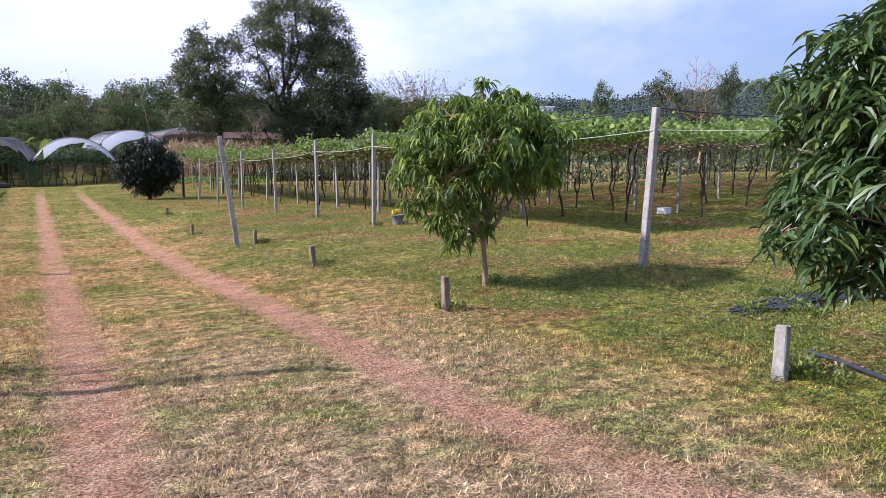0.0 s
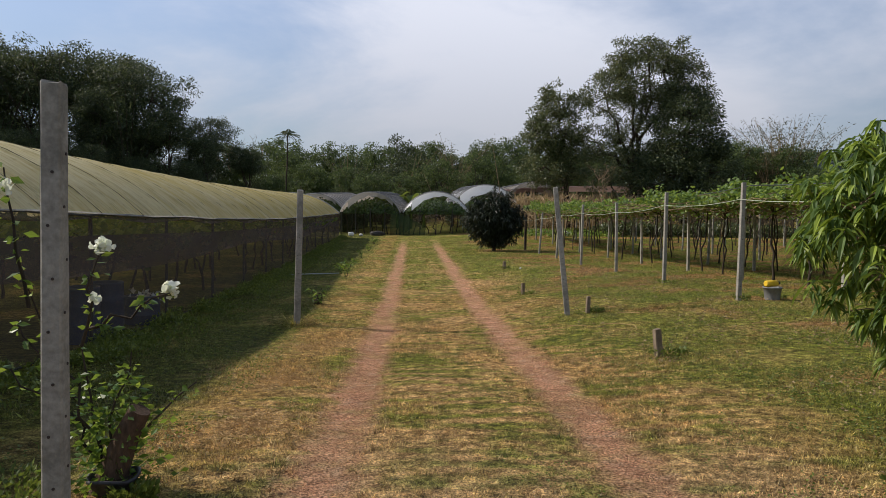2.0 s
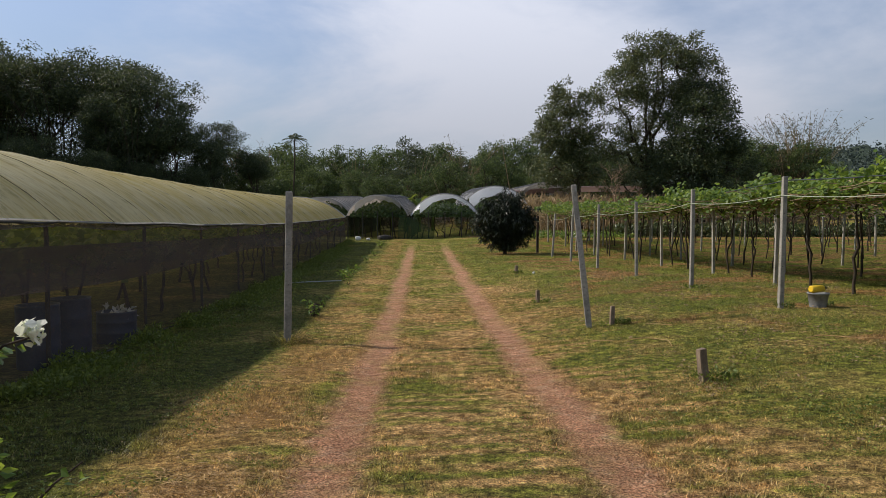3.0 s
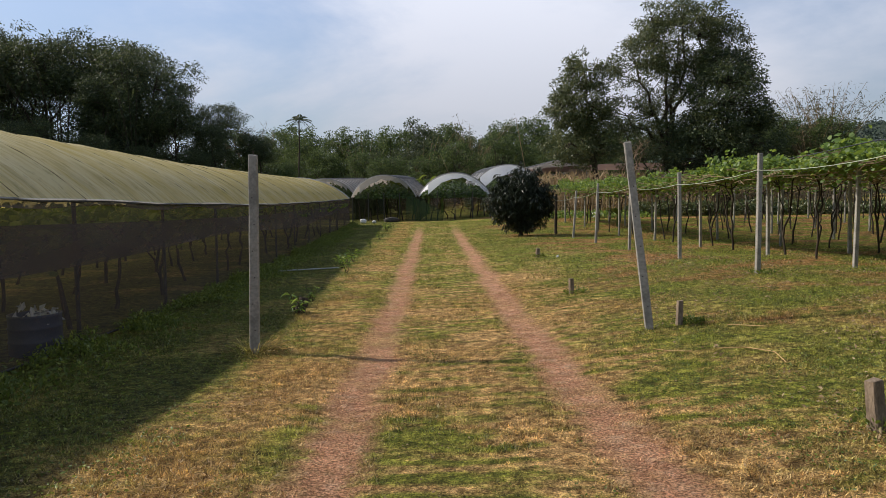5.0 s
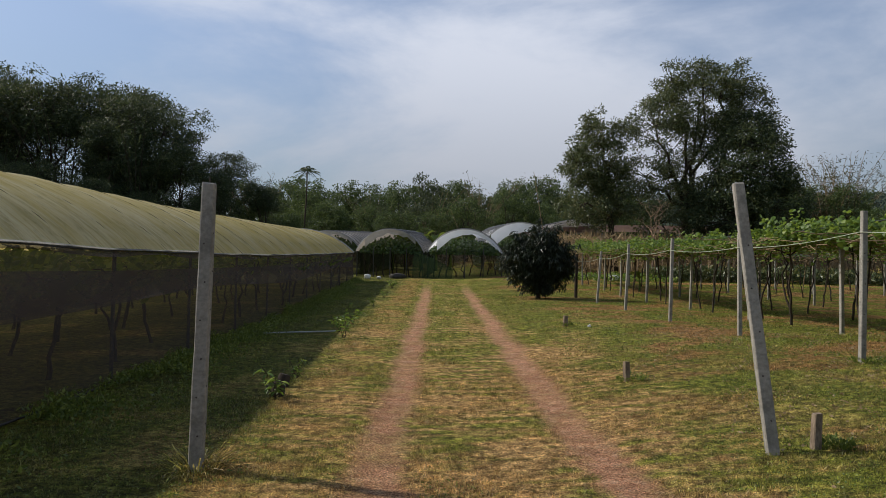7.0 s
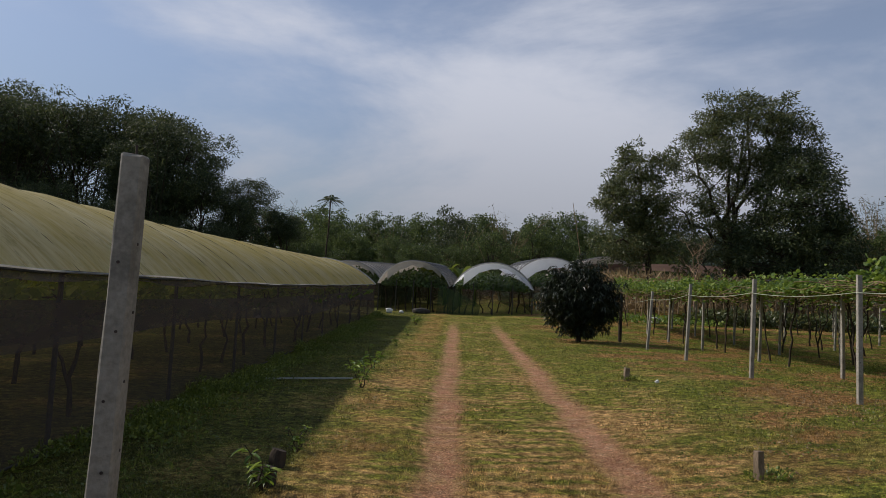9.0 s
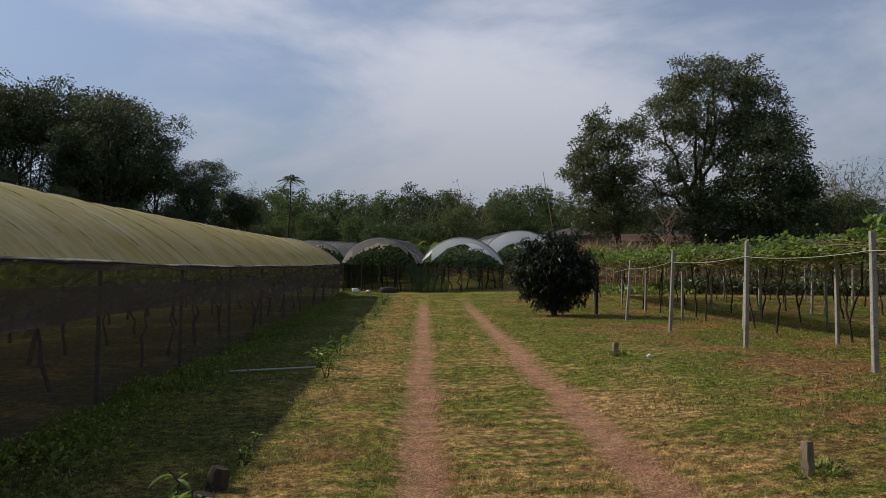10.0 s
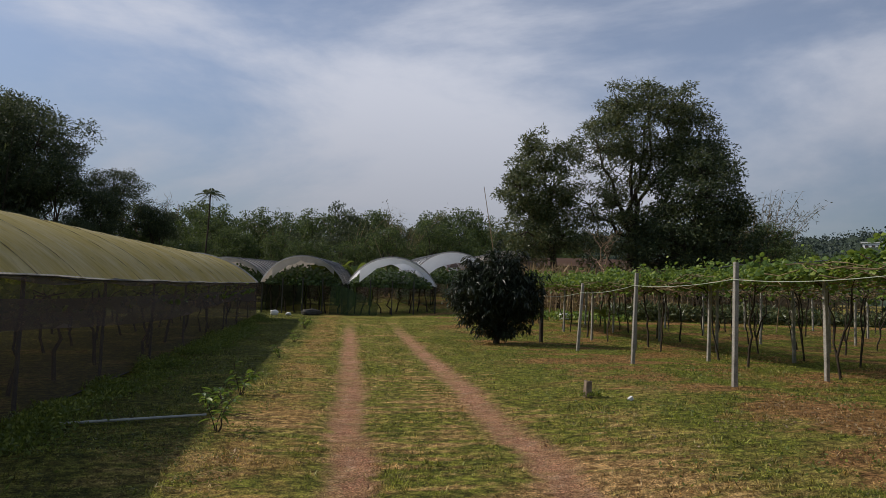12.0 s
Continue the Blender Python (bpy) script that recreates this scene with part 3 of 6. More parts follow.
def blades(clumps, per, x0, x1, y0, y1, h0, h1, w, seed, lying=0.2, width=0.035):
    """Tufts of blades that lean out from a common foot; fewer on the wheel tracks."""
    rng = np.random.default_rng(seed)
    cx, cy = rng.uniform(x0, x1, clumps), rng.uniform(y0, y1, clumps)
    keep = (rng.random(clumps) > 0.92 * track_mask(cx, cy)) & (rng.random(clumps) < 0.35 + 0.9 * field_noise(cx, cy, 0.55, seed + 1))
    cx, cy = cx[keep], cy[keep]
    tall = rng.uniform(0.6, 1.35, len(cx)) * (0.6 + 0.9 * field_noise(cx, cy, 1.3, seed + 2)) * (1 - 0.5 * track_mask(cx, cy))
    n = len(cx) * per
    out = rng.normal(0, width, (n, 2))
    x, y = np.repeat(cx, per) + out[:, 0], np.repeat(cy, per) + out[:, 1]
    h = rng.uniform(h0, h1, n) * np.repeat(tall, per)
    a = rng.uniform(0, 2 * np.pi, n)
    flat = rng.random(n) < lying
    lean = np.where(flat, rng.uniform(1.2, 2.2, n), rng.uniform(0.1, 0.9, n))
    base = np.stack((x, y, land(x, y) - 0.006), -1)
    side = np.stack((np.cos(a), np.sin(a), np.zeros(n)), -1) * (w * rng.uniform(0.6, 1.4, n))[:, None]
    b = np.where(flat, a + rng.uniform(0.6, 2.5, n), np.arctan2(out[:, 1], out[:, 0]) + rng.normal(0, 0.6, n))
    tip = base + np.stack((np.cos(b) * lean * h, np.sin(b) * lean * h, np.where(lean > 1.1, 0.022, h)), -1)
    V = np.stack((base - side, base + side, tip), 1).reshape(-1, 3)
    return [(V, np.arange(3 * n).reshape(-1, 3))]


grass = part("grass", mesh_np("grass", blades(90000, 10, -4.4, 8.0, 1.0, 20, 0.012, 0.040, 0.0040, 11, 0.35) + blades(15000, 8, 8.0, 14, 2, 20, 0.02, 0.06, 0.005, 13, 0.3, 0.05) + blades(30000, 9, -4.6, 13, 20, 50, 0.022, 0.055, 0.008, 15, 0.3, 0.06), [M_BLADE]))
tagged(grass, "short mown grass blades, green mixed with straw", "grass", "", "stuff")

def ground_cover(count, x0, x1, y0, y1, size, seed, lift, thresh):
    rng = np.random.default_rng(seed)
    x, y = rng.uniform(x0, x1, count), rng.uniform(y0, y1, count) if seed % 2 else y0 + rng.random(count) ** 1.4 * (y1 - y0)
    keep = (field_noise(x, y, 0.9, seed + 3) * 0.6 + field_noise(x, y, 0.25, seed + 4) * 0.5 > thresh) & (track_mask(x, y) < 0.3)
    x, y = x[keep], y[keep]
    n = len(x)
    z = land(x, y) + 0.012 + rng.random(n) * lift
    D = np.stack((rng.normal(0, 1, n), rng.normal(0, 1, n), rng.uniform(-0.1, 0.5, n)), -1)
    return flat_leaves(np.stack((x, y, z), -1), D, size * rng.uniform(0.6, 1.4, n), size * rng.uniform(0.4, 0.8, n), rng)


tagged(part("clover", mesh_np("clover", ground_cover(60000, 2.0, 9.0, 1.5, 20, 0.022, 61, 0.03, 0.56) + ground_cover(46000, 3.4, 9.5, 1.5, 9, 0.026, 69, 0.05, 0.5) + ground_cover(24000, -1.2, 2.2, 1.5, 16, 0.018, 62, 0.02, 0.66) + ground_cover(26000, -4.3, -1.6, 4, 30, 0.026, 63, 0.04, 0.5) + ground_cover(22000, 2.2, 12, 18, 42, 0.04, 67, 0.04, 0.58), [M_WEED])), "low creeping clover and broadleaf weeds in the turf", "weeds", "", "stuff")
tagged(part("leaf_litter", mesh_np("leaf_litter", ground_cover(14000, 2.8, 9.5, 2, 24, 0.04, 65, 0.012, 0.6) + ground_cover(7000, -2.4, 2.4, 2, 20, 0.022, 66, 0.01, 0.62), [M_DRYPLANT])), "scattered dry brown leaves and clippings on the grass", "leaf litter", "", "stuff")

# ---- concrete posts ----
def post_mesh(name, h, w, seed, holes=True):
    """A cast square post: chamfered edges, uneven faces, a chipped top. add_holes sets dark discs on the faces as wire
    holes.
    """
    rng = np.random.default_rng(seed)
    bm = bmesh.new()
    bmesh.ops.create_cube(bm, size=1.0)
    bmesh.ops.scale(bm, vec=(w, w, h + 0.25), verts=bm.verts)
    bmesh.ops.translate(bm, vec=(0, 0, (h - 0.25) / 2), verts=bm.verts)
    bmesh.ops.subdivide_edges(bm, edges=[e for e in bm.edges if abs(e.verts[0].co.z - e.verts[1].co.z) > 0.1], cuts=7)
    bmesh.ops.bevel(bm, geom=[e for e in bm.edges if e.calc_face_angle(0) > 0.5], offset=w * 0.09, segments=1, affect="EDGES")
    for v in bm.verts:
        t = max(0, v.co.z) / h
        v.co.x *= 1.0 - 0.10 * t
        v.co.y *= 1.0 - 0.10 * t
        v.co += Vector(rng.normal(0, w * 0.014, 3))
        if v.co.z > h * 0.97:
            v.co.z += rng.normal(0, w * 0.08)
    me = bpy.data.meshes.new(name)
    bm.to_mesh(me)
    bm.free()
    me.materials.append(M_CONCRETE)
    return me


# Flat dark disc, coloured like the shade inside a small hole.
HOLE_ME = mesh_np("wire_hole", tube([(0, 0, -0.004), (0, 0, 0.004)], 0.0075, 8), [M_HOLE])


def add_holes(post, h, w, count):
    for k in range(count):
        z = h * (0.12 + 0.8 * k / count)
        half = w / 2 * (1 - 0.10 * z / h)
        for rot, at in ((pose(0, 0, 0, 90, 0, 0), (0.1 * w * (-1) ** k, -half, z)), (pose(0, 0, 0, 0, 90, 0), (half, 0.12 * w * (-1) ** k, z + 0.09))):
            o = part("wire_hole", HOLE_ME, post)
            o.matrix_basis = Matrix.Translation(at) @ rot


def concrete_post(m, h, w, seed, label, group, holes=0):
    p = thing("concrete_post", m, label, "post", group, "", post_mesh("concrete_post", h, w, seed))
    if holes:
        add_holes(p, h, w, holes)
    return p


ROADSIDE = "posts beside the track"
concrete_post(on_land(-1.735, 5.30, 0, 0.6, 4), 2.22, 0.102, 1, "tall grey weathered concrete post beside a bougainvillea", ROADSIDE, 7)
tuft_post = concrete_post(on_land(-2.05, 14.05, 0, 1.3, 6), 2.42, 0.115, 2, "grey weathered concrete post standing in a tuft of grass", ROADSIDE, 6)
part("iron_rod", mesh_np("iron_rod", tube([(0.0, 0, 2.3), (0.004, 0, 2.4), (0.0, 0, 2.47)], 0.006, 6), [M_HOLE], True), tuft_post, "rusty stub of iron rod")
concrete_post(on_land(2.82, 14.02, -5, -6.4, -12), 2.34, 0.1, 3, "pale concrete post leaning towards the track", ROADSIDE, 5)

ROW = "posts along the vineyard edge"
row_posts = [(6.95, 6.7, 2.36, 4.2, 0), (6.3, 10.4, 2.2, 0.5, 1), (6.12, 14.3, 2.2, 0.8, 0), (6.1, 18.0, 2.2, 0.2, 1), (6.18, 22.1, 2.1, -0.8, -2), (6.05, 25.85, 2.16, 0.8, 0), (6.1, 30.2, 2.16, 2.2, 1), (6.1, 34.1, 2.0, 3.8, 0)]
for i, (px, py, ph, lean, yaw) in enumerate(row_posts):
    concrete_post(on_land(px, py, 0, lean, yaw * 3), ph, 0.105 if i == 0 else 0.082, 10 + i, "pale concrete vineyard post carrying a slack rope" if i else "thick concrete vineyard corner post leaning slightly in tree shade", ROW, 4)

STUBS = "broken post stubs"
for i, (px, py, ph, pw, lean, yaw) in enumerate([(3.72, 2.47, 0.40, 0.09, 1, 12), (2.92, 5.75, 0.38, 0.078, -2, 5), (3.05, 10.1, 0.33, 0.09, -7, 14), (3.2, 14.05, 0.30, 0.07, 2, 3), (2.62, 17.7, 0.28, 0.08, -3, 20), (3.2, 25.3, 0.26, 0.11, 4, 9), (4.75, 44.5, 0.38, 0.12, 1, 5)]):
    stub = concrete_post(on_land(px, py, 0, lean, yaw), ph, pw, 30 + i, "short broken concrete post stub in the grass" if i == 0 else "short brown-stained broken post stub in the grass", STUBS)
    if i != 0:
        stub.data.materials[0] = M_STUB

dark_post = thing("wooden_post", on_land(6.0, 37.6), "dark wooden post beside the round mango bush", "post", "", "", mesh_np("wooden_post", tube([(0, 0, -0.2), (0.01, 0, 0.9), (0.03, 0, 1.9)], (0.075, 0.07, 0.06), 8), [M_DARKBARK], True))


def sagging(a, b, sag, n=9):
    a, b = np.array(a), np.array(b)
    t = np.linspace(0, 1, n)[:, None]
    p = a + (b - a) * t
    p[:, 2] -= (4 * sag * t * (1 - t))[:, 0]
    return p


# the rope, span by span along the row
rope_pts = []
for px, py, ph, lean, yaw in row_posts:
    rope_pts.append((px + math.sin(radians(lean)) * 1.9 - 0.06, py, float(land(px, py)) + ph * 0.86))
rope_pts.append((6.0, 37.5, float(land(6, 37.6)) + 1.6))
rope_chunks = []
for a, b in zip(rope_pts, rope_pts[1:]):
    rope_chunks += tube(sagging(a, b, 0.07), 0.0055, 5)
rope_chunks += tube(sagging(rope_pts[0], (10.5, 4.0, 2.05), 0.03), 0.0055, 5)
rope = thing("rope", Matrix(), "pale green rope strung slack along the vineyard posts", "rope", "", "", mesh_np("rope", rope_chunks, [M_ROPE], True))
cable_pts = [(10.8, 4.0, 2.28), (7.12, 6.7, 2.38), (8.2, 18, 2.45), (8.6, 30, 2.3), (9.0, 44, 2.2)]
cable_chunks = []
for a, b in zip(cable_pts, cable_pts[1:]):
    cable_chunks += tube(sagging(a, b, 0.12), 0.012, 5)
thing("overhead_hose", Matrix(), "thin black irrigation hose hung over the vineyard edge", "hose", "", "", mesh_np("overhead_hose", cable_chunks, [M_HOSE], True))


# ---- trees ----
def wavy(a, b, rng, wob, n=6):
    a, b = np.asarray(a, float), np.asarray(b, float)
    t = np.linspace(0, 1, n)[:, None]
    off = rng.normal(0, wob, (n, 3)) * np.sin(np.pi * t)
    return a + (b - a) * t + off


def clump_points(lobes, count, rng, inner=0.35):
    vol = np.array([l[3] * l[4] * l[5] for l in lobes])
    out = []
    for l, c in zip(lobes, np.maximum(3, (count * vol / vol.sum()).astype(int))):
        d = unit(rng.normal(0, 1, (c, 3)))
        r = rng.uniform(inner, 1, c) ** 0.6
        wobble = 0.8 + 0.4 * field_noise(d[:, 0] * 3 + 9, d[:, 2] * 3 + d[:, 1] * 2 + 9, 0.8, int(abs(l[0]) * 7) + 2)
        out.append(np.array(l[:3]) + d * (r * wobble)[:, None] * np.array(l[3:6]))
    return np.concatenate(out)


def tree_parts(seed, trunk, lobes, clumps, per, leaf_len, leaf_w, style, spread_r, limb_r, twig_every=3, inner=0.35, droop=0.8):
    """Chunks for the wood and the crown. trunk: points and radii up to the fork."""
    rng = np.random.default_rng(seed)
    pts, rad = trunk
    wood, limbs, twigs = tube(pts, rad, 9), [], []
    fork = np.array(pts[-1], float)
    C = clump_points(lobes, clumps, rng, inner)
    nodes = [fork]
    for l in lobes:
        c = np.array(l[:3])
        path = wavy(fork, c, rng, 0.05 * np.linalg.norm(c - fork) + 0.01, 7)
        limbs.append(tube(path, np.linspace(limb_r, limb_r * 0.35, 7), 7))
        nodes += list(path[2:])
    nodes = np.array(nodes)
    for c in C[::twig_every]:
        k = np.argmin(np.linalg.norm(nodes - c, axis=1) + 0.6 * np.maximum(0, nodes[:, 2] - c[2]))
        d = np.linalg.norm(nodes[k] - c)
        twigs += tube(wavy(nodes[k], c, rng, 0.06 * d, 5), np.linspace(limb_r * 0.3, limb_r * 0.06, 5), 5, False)
    n = len(C) * per
    P = np.repeat(C, per, 0)
    if style == "whorl":
        a = rng.uniform(0, 2 * np.pi, n)
        D = np.stack((np.cos(a), np.sin(a), rng.uniform(-1.1 * droop, 1.2 - droop, n)), -1)
        P = P + rng.normal(0, spread_r, (n, 3))
        L = leaf_len * rng.uniform(0.65, 1.2, n)
        crown = long_leaves(P, D, L, leaf_w * rng.uniform(0.8, 1.2, n), droop, rng)
    else:
        off = unit(rng.normal(0, 1, (n, 3))) * (rng.random(n) ** 0.5 * spread_r)[:, None] * np.array((1, 1, 0.7))
        P = P + off
        D = unit(off) + rng.normal(0, 0.7, (n, 3)) + np.array((0, 0, -0.35))
        crown = flat_leaves(P, D, leaf_len * rng.uniform(0.6, 1.3, n), leaf_w * rng.uniform(0.7, 1.3, n), rng)
    return wood, limbs, twigs, crown


def tree(name, m, label, seed, leafmat, bark, category="tree", group="", split=True, **kw):
    """A trunk and a crown; near trees get each limb as a part of the trunk."""
    wood, limbs, twigs, crown = tree_parts(seed, **kw)
    t = thing(name, m, label, category, group)
    trunk = part("trunk", mesh_np("trunk", wood if split else wood + sum(limbs, []) + twigs, [bark], True), t)
    for limb in limbs if split else ():
        part("limb", mesh_np("limb", limb, [bark], True), trunk)
    part("crown", mesh_np("crown", crown + ([(v, f, 1) for v, f in twigs] if split else []), [leafmat, bark]), t)
    return t


# young mango in the open
young_mango = tree("mango_tree", on_land(4.12, 6.75), "young mango tree with drooping glossy leaves and forked trunk", 3, M_MANGO, M_BARK, group="mango trees",
     trunk=([(0, 0, -0.1), (0.0, 0, 0.25), (-0.03, 0.02, 0.62)], (0.056, 0.038, 0.036)),
     lobes=[(0.05, 0, 1.9, 1.1, 1.1, 0.6), (-0.75, -0.1, 1.45, 0.65, 0.7, 0.6), (-0.35, 0.1, 0.9, 0.5, 0.55, 0.36), (0.8, 0.1, 1.58, 0.6, 0.65, 0.38), (-0.5, 0.1, 2.2, 0.45, 0.5, 0.38), (0.5, 0.0, 2.3, 0.42, 0.5, 0.36), (0.0, 0.1, 2.4, 0.35, 0.4, 0.3), (-1.05, 0.0, 1.75, 0.4, 0.45, 0.4), (1.1, -0.1, 1.85, 0.36, 0.45, 0.36)],
     clumps=470, per=16, leaf_len=0.165, leaf_w=0.04, style="whorl", spread_r=0.03, limb_r=0.03, droop=0.72, twig_every=2, inner=0.5)
young_mango.scale = (0.88, 0.88, 0.97)
# mango at the near corner
tree("mango_tree", on_land(4.75, 1.75), "large mango tree with long dark glossy drooping leaves", 5, M_MANGO2, M_BARK, group="mango trees",
     trunk=([(0, 0, -0.1), (0.02, 0, 0.3), (0.0, 0.02, 0.75)], (0.11, 0.085, 0.075)),
     lobes=[(-0.05, 0, 1.8, 1.15, 1.25, 0.95), (-0.6, 0.25, 1.25, 0.8, 0.8, 0.5), (0.3, 0.0, 2.75, 0.75, 0.85, 0.8), (0.5, -0.4, 1.5, 0.9, 0.9, 0.7), (-0.3, 0.3, 0.95, 0.5, 0.5, 0.3)],
     clumps=1150, per=15, leaf_len=0.185, leaf_w=0.044, style="whorl", spread_r=0.045, limb_r=0.05, droop=0.62, inner=0.5)
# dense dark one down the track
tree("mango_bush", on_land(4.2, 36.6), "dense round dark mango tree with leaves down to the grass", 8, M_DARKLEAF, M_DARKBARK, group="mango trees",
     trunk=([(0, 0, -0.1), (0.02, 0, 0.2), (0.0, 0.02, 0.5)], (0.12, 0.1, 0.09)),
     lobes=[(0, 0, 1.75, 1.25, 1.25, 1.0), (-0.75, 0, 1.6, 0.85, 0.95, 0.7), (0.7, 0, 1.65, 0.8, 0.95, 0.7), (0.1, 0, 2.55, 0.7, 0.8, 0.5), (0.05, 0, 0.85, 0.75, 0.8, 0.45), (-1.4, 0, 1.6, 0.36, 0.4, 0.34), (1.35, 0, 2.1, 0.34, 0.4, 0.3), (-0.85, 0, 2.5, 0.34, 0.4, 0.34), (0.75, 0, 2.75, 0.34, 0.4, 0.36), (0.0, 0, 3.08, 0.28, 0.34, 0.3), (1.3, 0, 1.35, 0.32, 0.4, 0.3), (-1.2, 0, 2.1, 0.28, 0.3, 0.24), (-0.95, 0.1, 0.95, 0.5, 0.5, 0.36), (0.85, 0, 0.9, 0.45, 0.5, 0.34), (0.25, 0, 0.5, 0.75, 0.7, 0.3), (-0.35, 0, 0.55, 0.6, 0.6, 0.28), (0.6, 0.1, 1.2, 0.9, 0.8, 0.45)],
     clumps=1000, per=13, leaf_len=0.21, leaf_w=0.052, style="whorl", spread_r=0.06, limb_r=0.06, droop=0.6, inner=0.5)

# the three tall trees behind the vineyard
BIG = "tall trees behind the vineyard"
tree("tall_tree", on_land(13.6, 60), "tall slender tree with thin olive-green hanging foliage", 21, M_OLIVE, M_DARKBARK, group=BIG,
     trunk=([(0, 0, -0.3), (-0.2, 0, 2), (-0.4, 0, 4.2)], (0.32, 0.25, 0.2)),
     lobes=[(-1.5, 0, 8.6, 2.5, 2.6, 3.4), (-2.2, 0, 5.2, 2.4, 2.4, 2.4), (0.2, 0.3, 6.0, 2.2, 2.2, 2.6), (-1.2, 0, 11.0, 1.5, 1.6, 1.6), (-2.9, 0, 8.0, 1.4, 1.6, 1.8)],
     clumps=360, per=64, leaf_len=0.27, leaf_w=0.085, style="flat", spread_r=0.52, limb_r=0.14, inner=0.3)
tree("tall_tree", on_land(19.4, 61), "very tall spreading tree with open grey-green crown and bare forks", 22, M_OLIVE, M_DARKBARK, group=BIG,
     trunk=([(0, 0, -0.3), (0.1, 0, 2.2), (0.0, 0, 5.0)], (0.5, 0.4, 0.34)),
     lobes=[(0.9, 0, 13.2, 3.7, 3.6, 3.3), (-2.5, 0, 11.4, 2.4, 3.0, 2.4), (4.6, 0, 12.0, 2.3, 2.8, 2.8), (5.6, 0, 9.4, 1.5, 2.0, 1.6), (-3.2, 0, 7.4, 2.0, 2.4, 1.9), (1.0, 1.0, 8.0, 3.0, 2.6, 2.2), (3.4, 0, 15.1, 2.0, 1.9, 1.5), (-1.2, 0, 15.0, 2.0, 1.8, 1.5), (1.2, 0, 15.6, 1.6, 1.8, 1.1), (-2.0, -0.5, 3.8, 2.2, 2.2, 1.6), (1.6, -0.6, 4.6, 2.4, 2.0, 1.8), (-0.4, -1.2, 5.4, 2.2, 1.8, 1.5)],
     clumps=680, per=64, leaf_len=0.27, leaf_w=0.085, style="flat", spread_r=0.58, limb_r=0.17, inner=0.5)
tree("tall_tree", on_land(23.2, 58.5), "dense dark rounded tree with foliage nearly to the ground", 23, M_WOODS, M_DARKBARK, group=BIG,
     trunk=([(0, 0, -0.3), (0.1, 0, 1.5), (0.0, 0, 3.0)], (0.4, 0.33, 0.3)),
     lobes=[(-0.2, 0, 8.0, 3.4, 3.4, 3.9), (-1.9, 0, 5.0, 2.6, 2.6, 2.6), (2.2, 0, 5.0, 2.3, 2.6, 2.8), (0.0, 0, 10.8, 2.0, 2.2, 1.6), (0.2, 0, 2.8, 3.2, 3.0, 1.6)],
     clumps=520, per=64, leaf_len=0.27, leaf_w=0.095, style="flat", spread_r=0.7, limb_r=0.2, inner=0.5)


def wood_variant(seed, h, r, leafmat, bark, name, label, group, m, leaf=0.6, clumps=150, per=40):
    rng = np.random.default_rng(seed)
    lobes = []
    for k in range(7):
        z = h * rng.uniform(0.3, 0.88)
        q = r * (0.75 - 0.4 * abs(z / h - 0.5))
        lobes.append((rng.uniform(-0.55, 0.55) * r, rng.uniform(-0.5, 0.5) * r, z, q * rng.uniform(0.6, 1), q * rng.uniform(0.6, 1), h * rng.uniform(0.1, 0.19)))
    lobes.append((0, 0, h * 0.86, r * 0.45, r * 0.45, h * 0.13))
    lobes.append((0, 0, h * 0.22, r * 0.9, r * 0.9, h * 0.2))
    return tree(name, m, label, seed, leafmat, bark, group=group, split=False,
                trunk=([(0, 0, -1), (0.1, 0, h * 0.12), (0, 0, h * 0.28)], (h * 0.022, h * 0.018, h * 0.014)),
                lobes=lobes, clumps=clumps, per=per, leaf_len=leaf, leaf_w=leaf * 0.42, style="flat", spread_r=h * 0.058, limb_r=h * 0.008, twig_every=4, inner=0.4)


def scatter(first, spots):
    for x, y, s, rz in spots:
        o = copy_thing(first, on_land(x, y, 0, 0, rz))
        o.scale = (s, s, s)


WOODS = "dark woods beyond the shade house"
w1 = wood_variant(41, 22.5, 7.6, M_WOODS, M_DARKBARK, "broadleaf_tree", "tall dark broadleaf tree at the edge of the woods", WOODS, on_land(-52, 88), 0.35, 400, 88)
w2 = wood_variant(42, 21.8, 7.0, M_WOODS, M_DARKBARK, "broadleaf_tree", "tall dark broadleaf tree at the edge of the woods", WOODS, on_land(-44, 84), 0.35, 400, 88)
w3 = wood_variant(43, 21.5, 7.2, M_WOODS, M_DARKBARK, "broadleaf_tree", "tall dark broadleaf tree at the edge of the woods", WOODS, on_land(-37.5, 90), 0.35, 400, 88)
scatter(w1, [(-33, 86, 0.86, 100), (-62, 80, 1.0, 40), (-27.5, 92, 0.62, 200), (-41, 96, 1.02, 290)])
scatter(w2, [(-48, 78, 0.97, 120), (-29.5, 84, 0.66, 210), (-58, 66, 0.9, 20), (-22, 93, 0.5, 130)])
scatter(w3, [(-56, 92, 1.08, 77), (-35, 80, 0.72, 250), (-25.5, 86, 0.5, 300), (-44, 76, 0.42, 10), (-37, 77, 0.38, 60), (-50, 74, 0.42, 110), (-31, 79, 0.36, 160), (-26, 81, 0.34, 220), (-57, 74, 0.45, 290), (-47, 73, 0.5, 35), (-40.5, 73, 0.46, 140), (-53, 71, 0.5, 240), (-34, 75, 0.4, 330)])
FAR = "far forest edge"
f1 = wood_variant(51, 15.6, 6.4, M_FOREST, M_DARKBARK, "forest_tree", "hazy green forest tree beyond the tunnels", FAR, on_land(-24, 128), 0.44, 170, 48)
f2 = wood_variant(52, 14.6, 6.0, M_FOREST, M_DARKBARK, "forest_tree", "hazy green forest tree beyond the tunnels", FAR, on_land(-14, 132), 0.44, 170, 48)
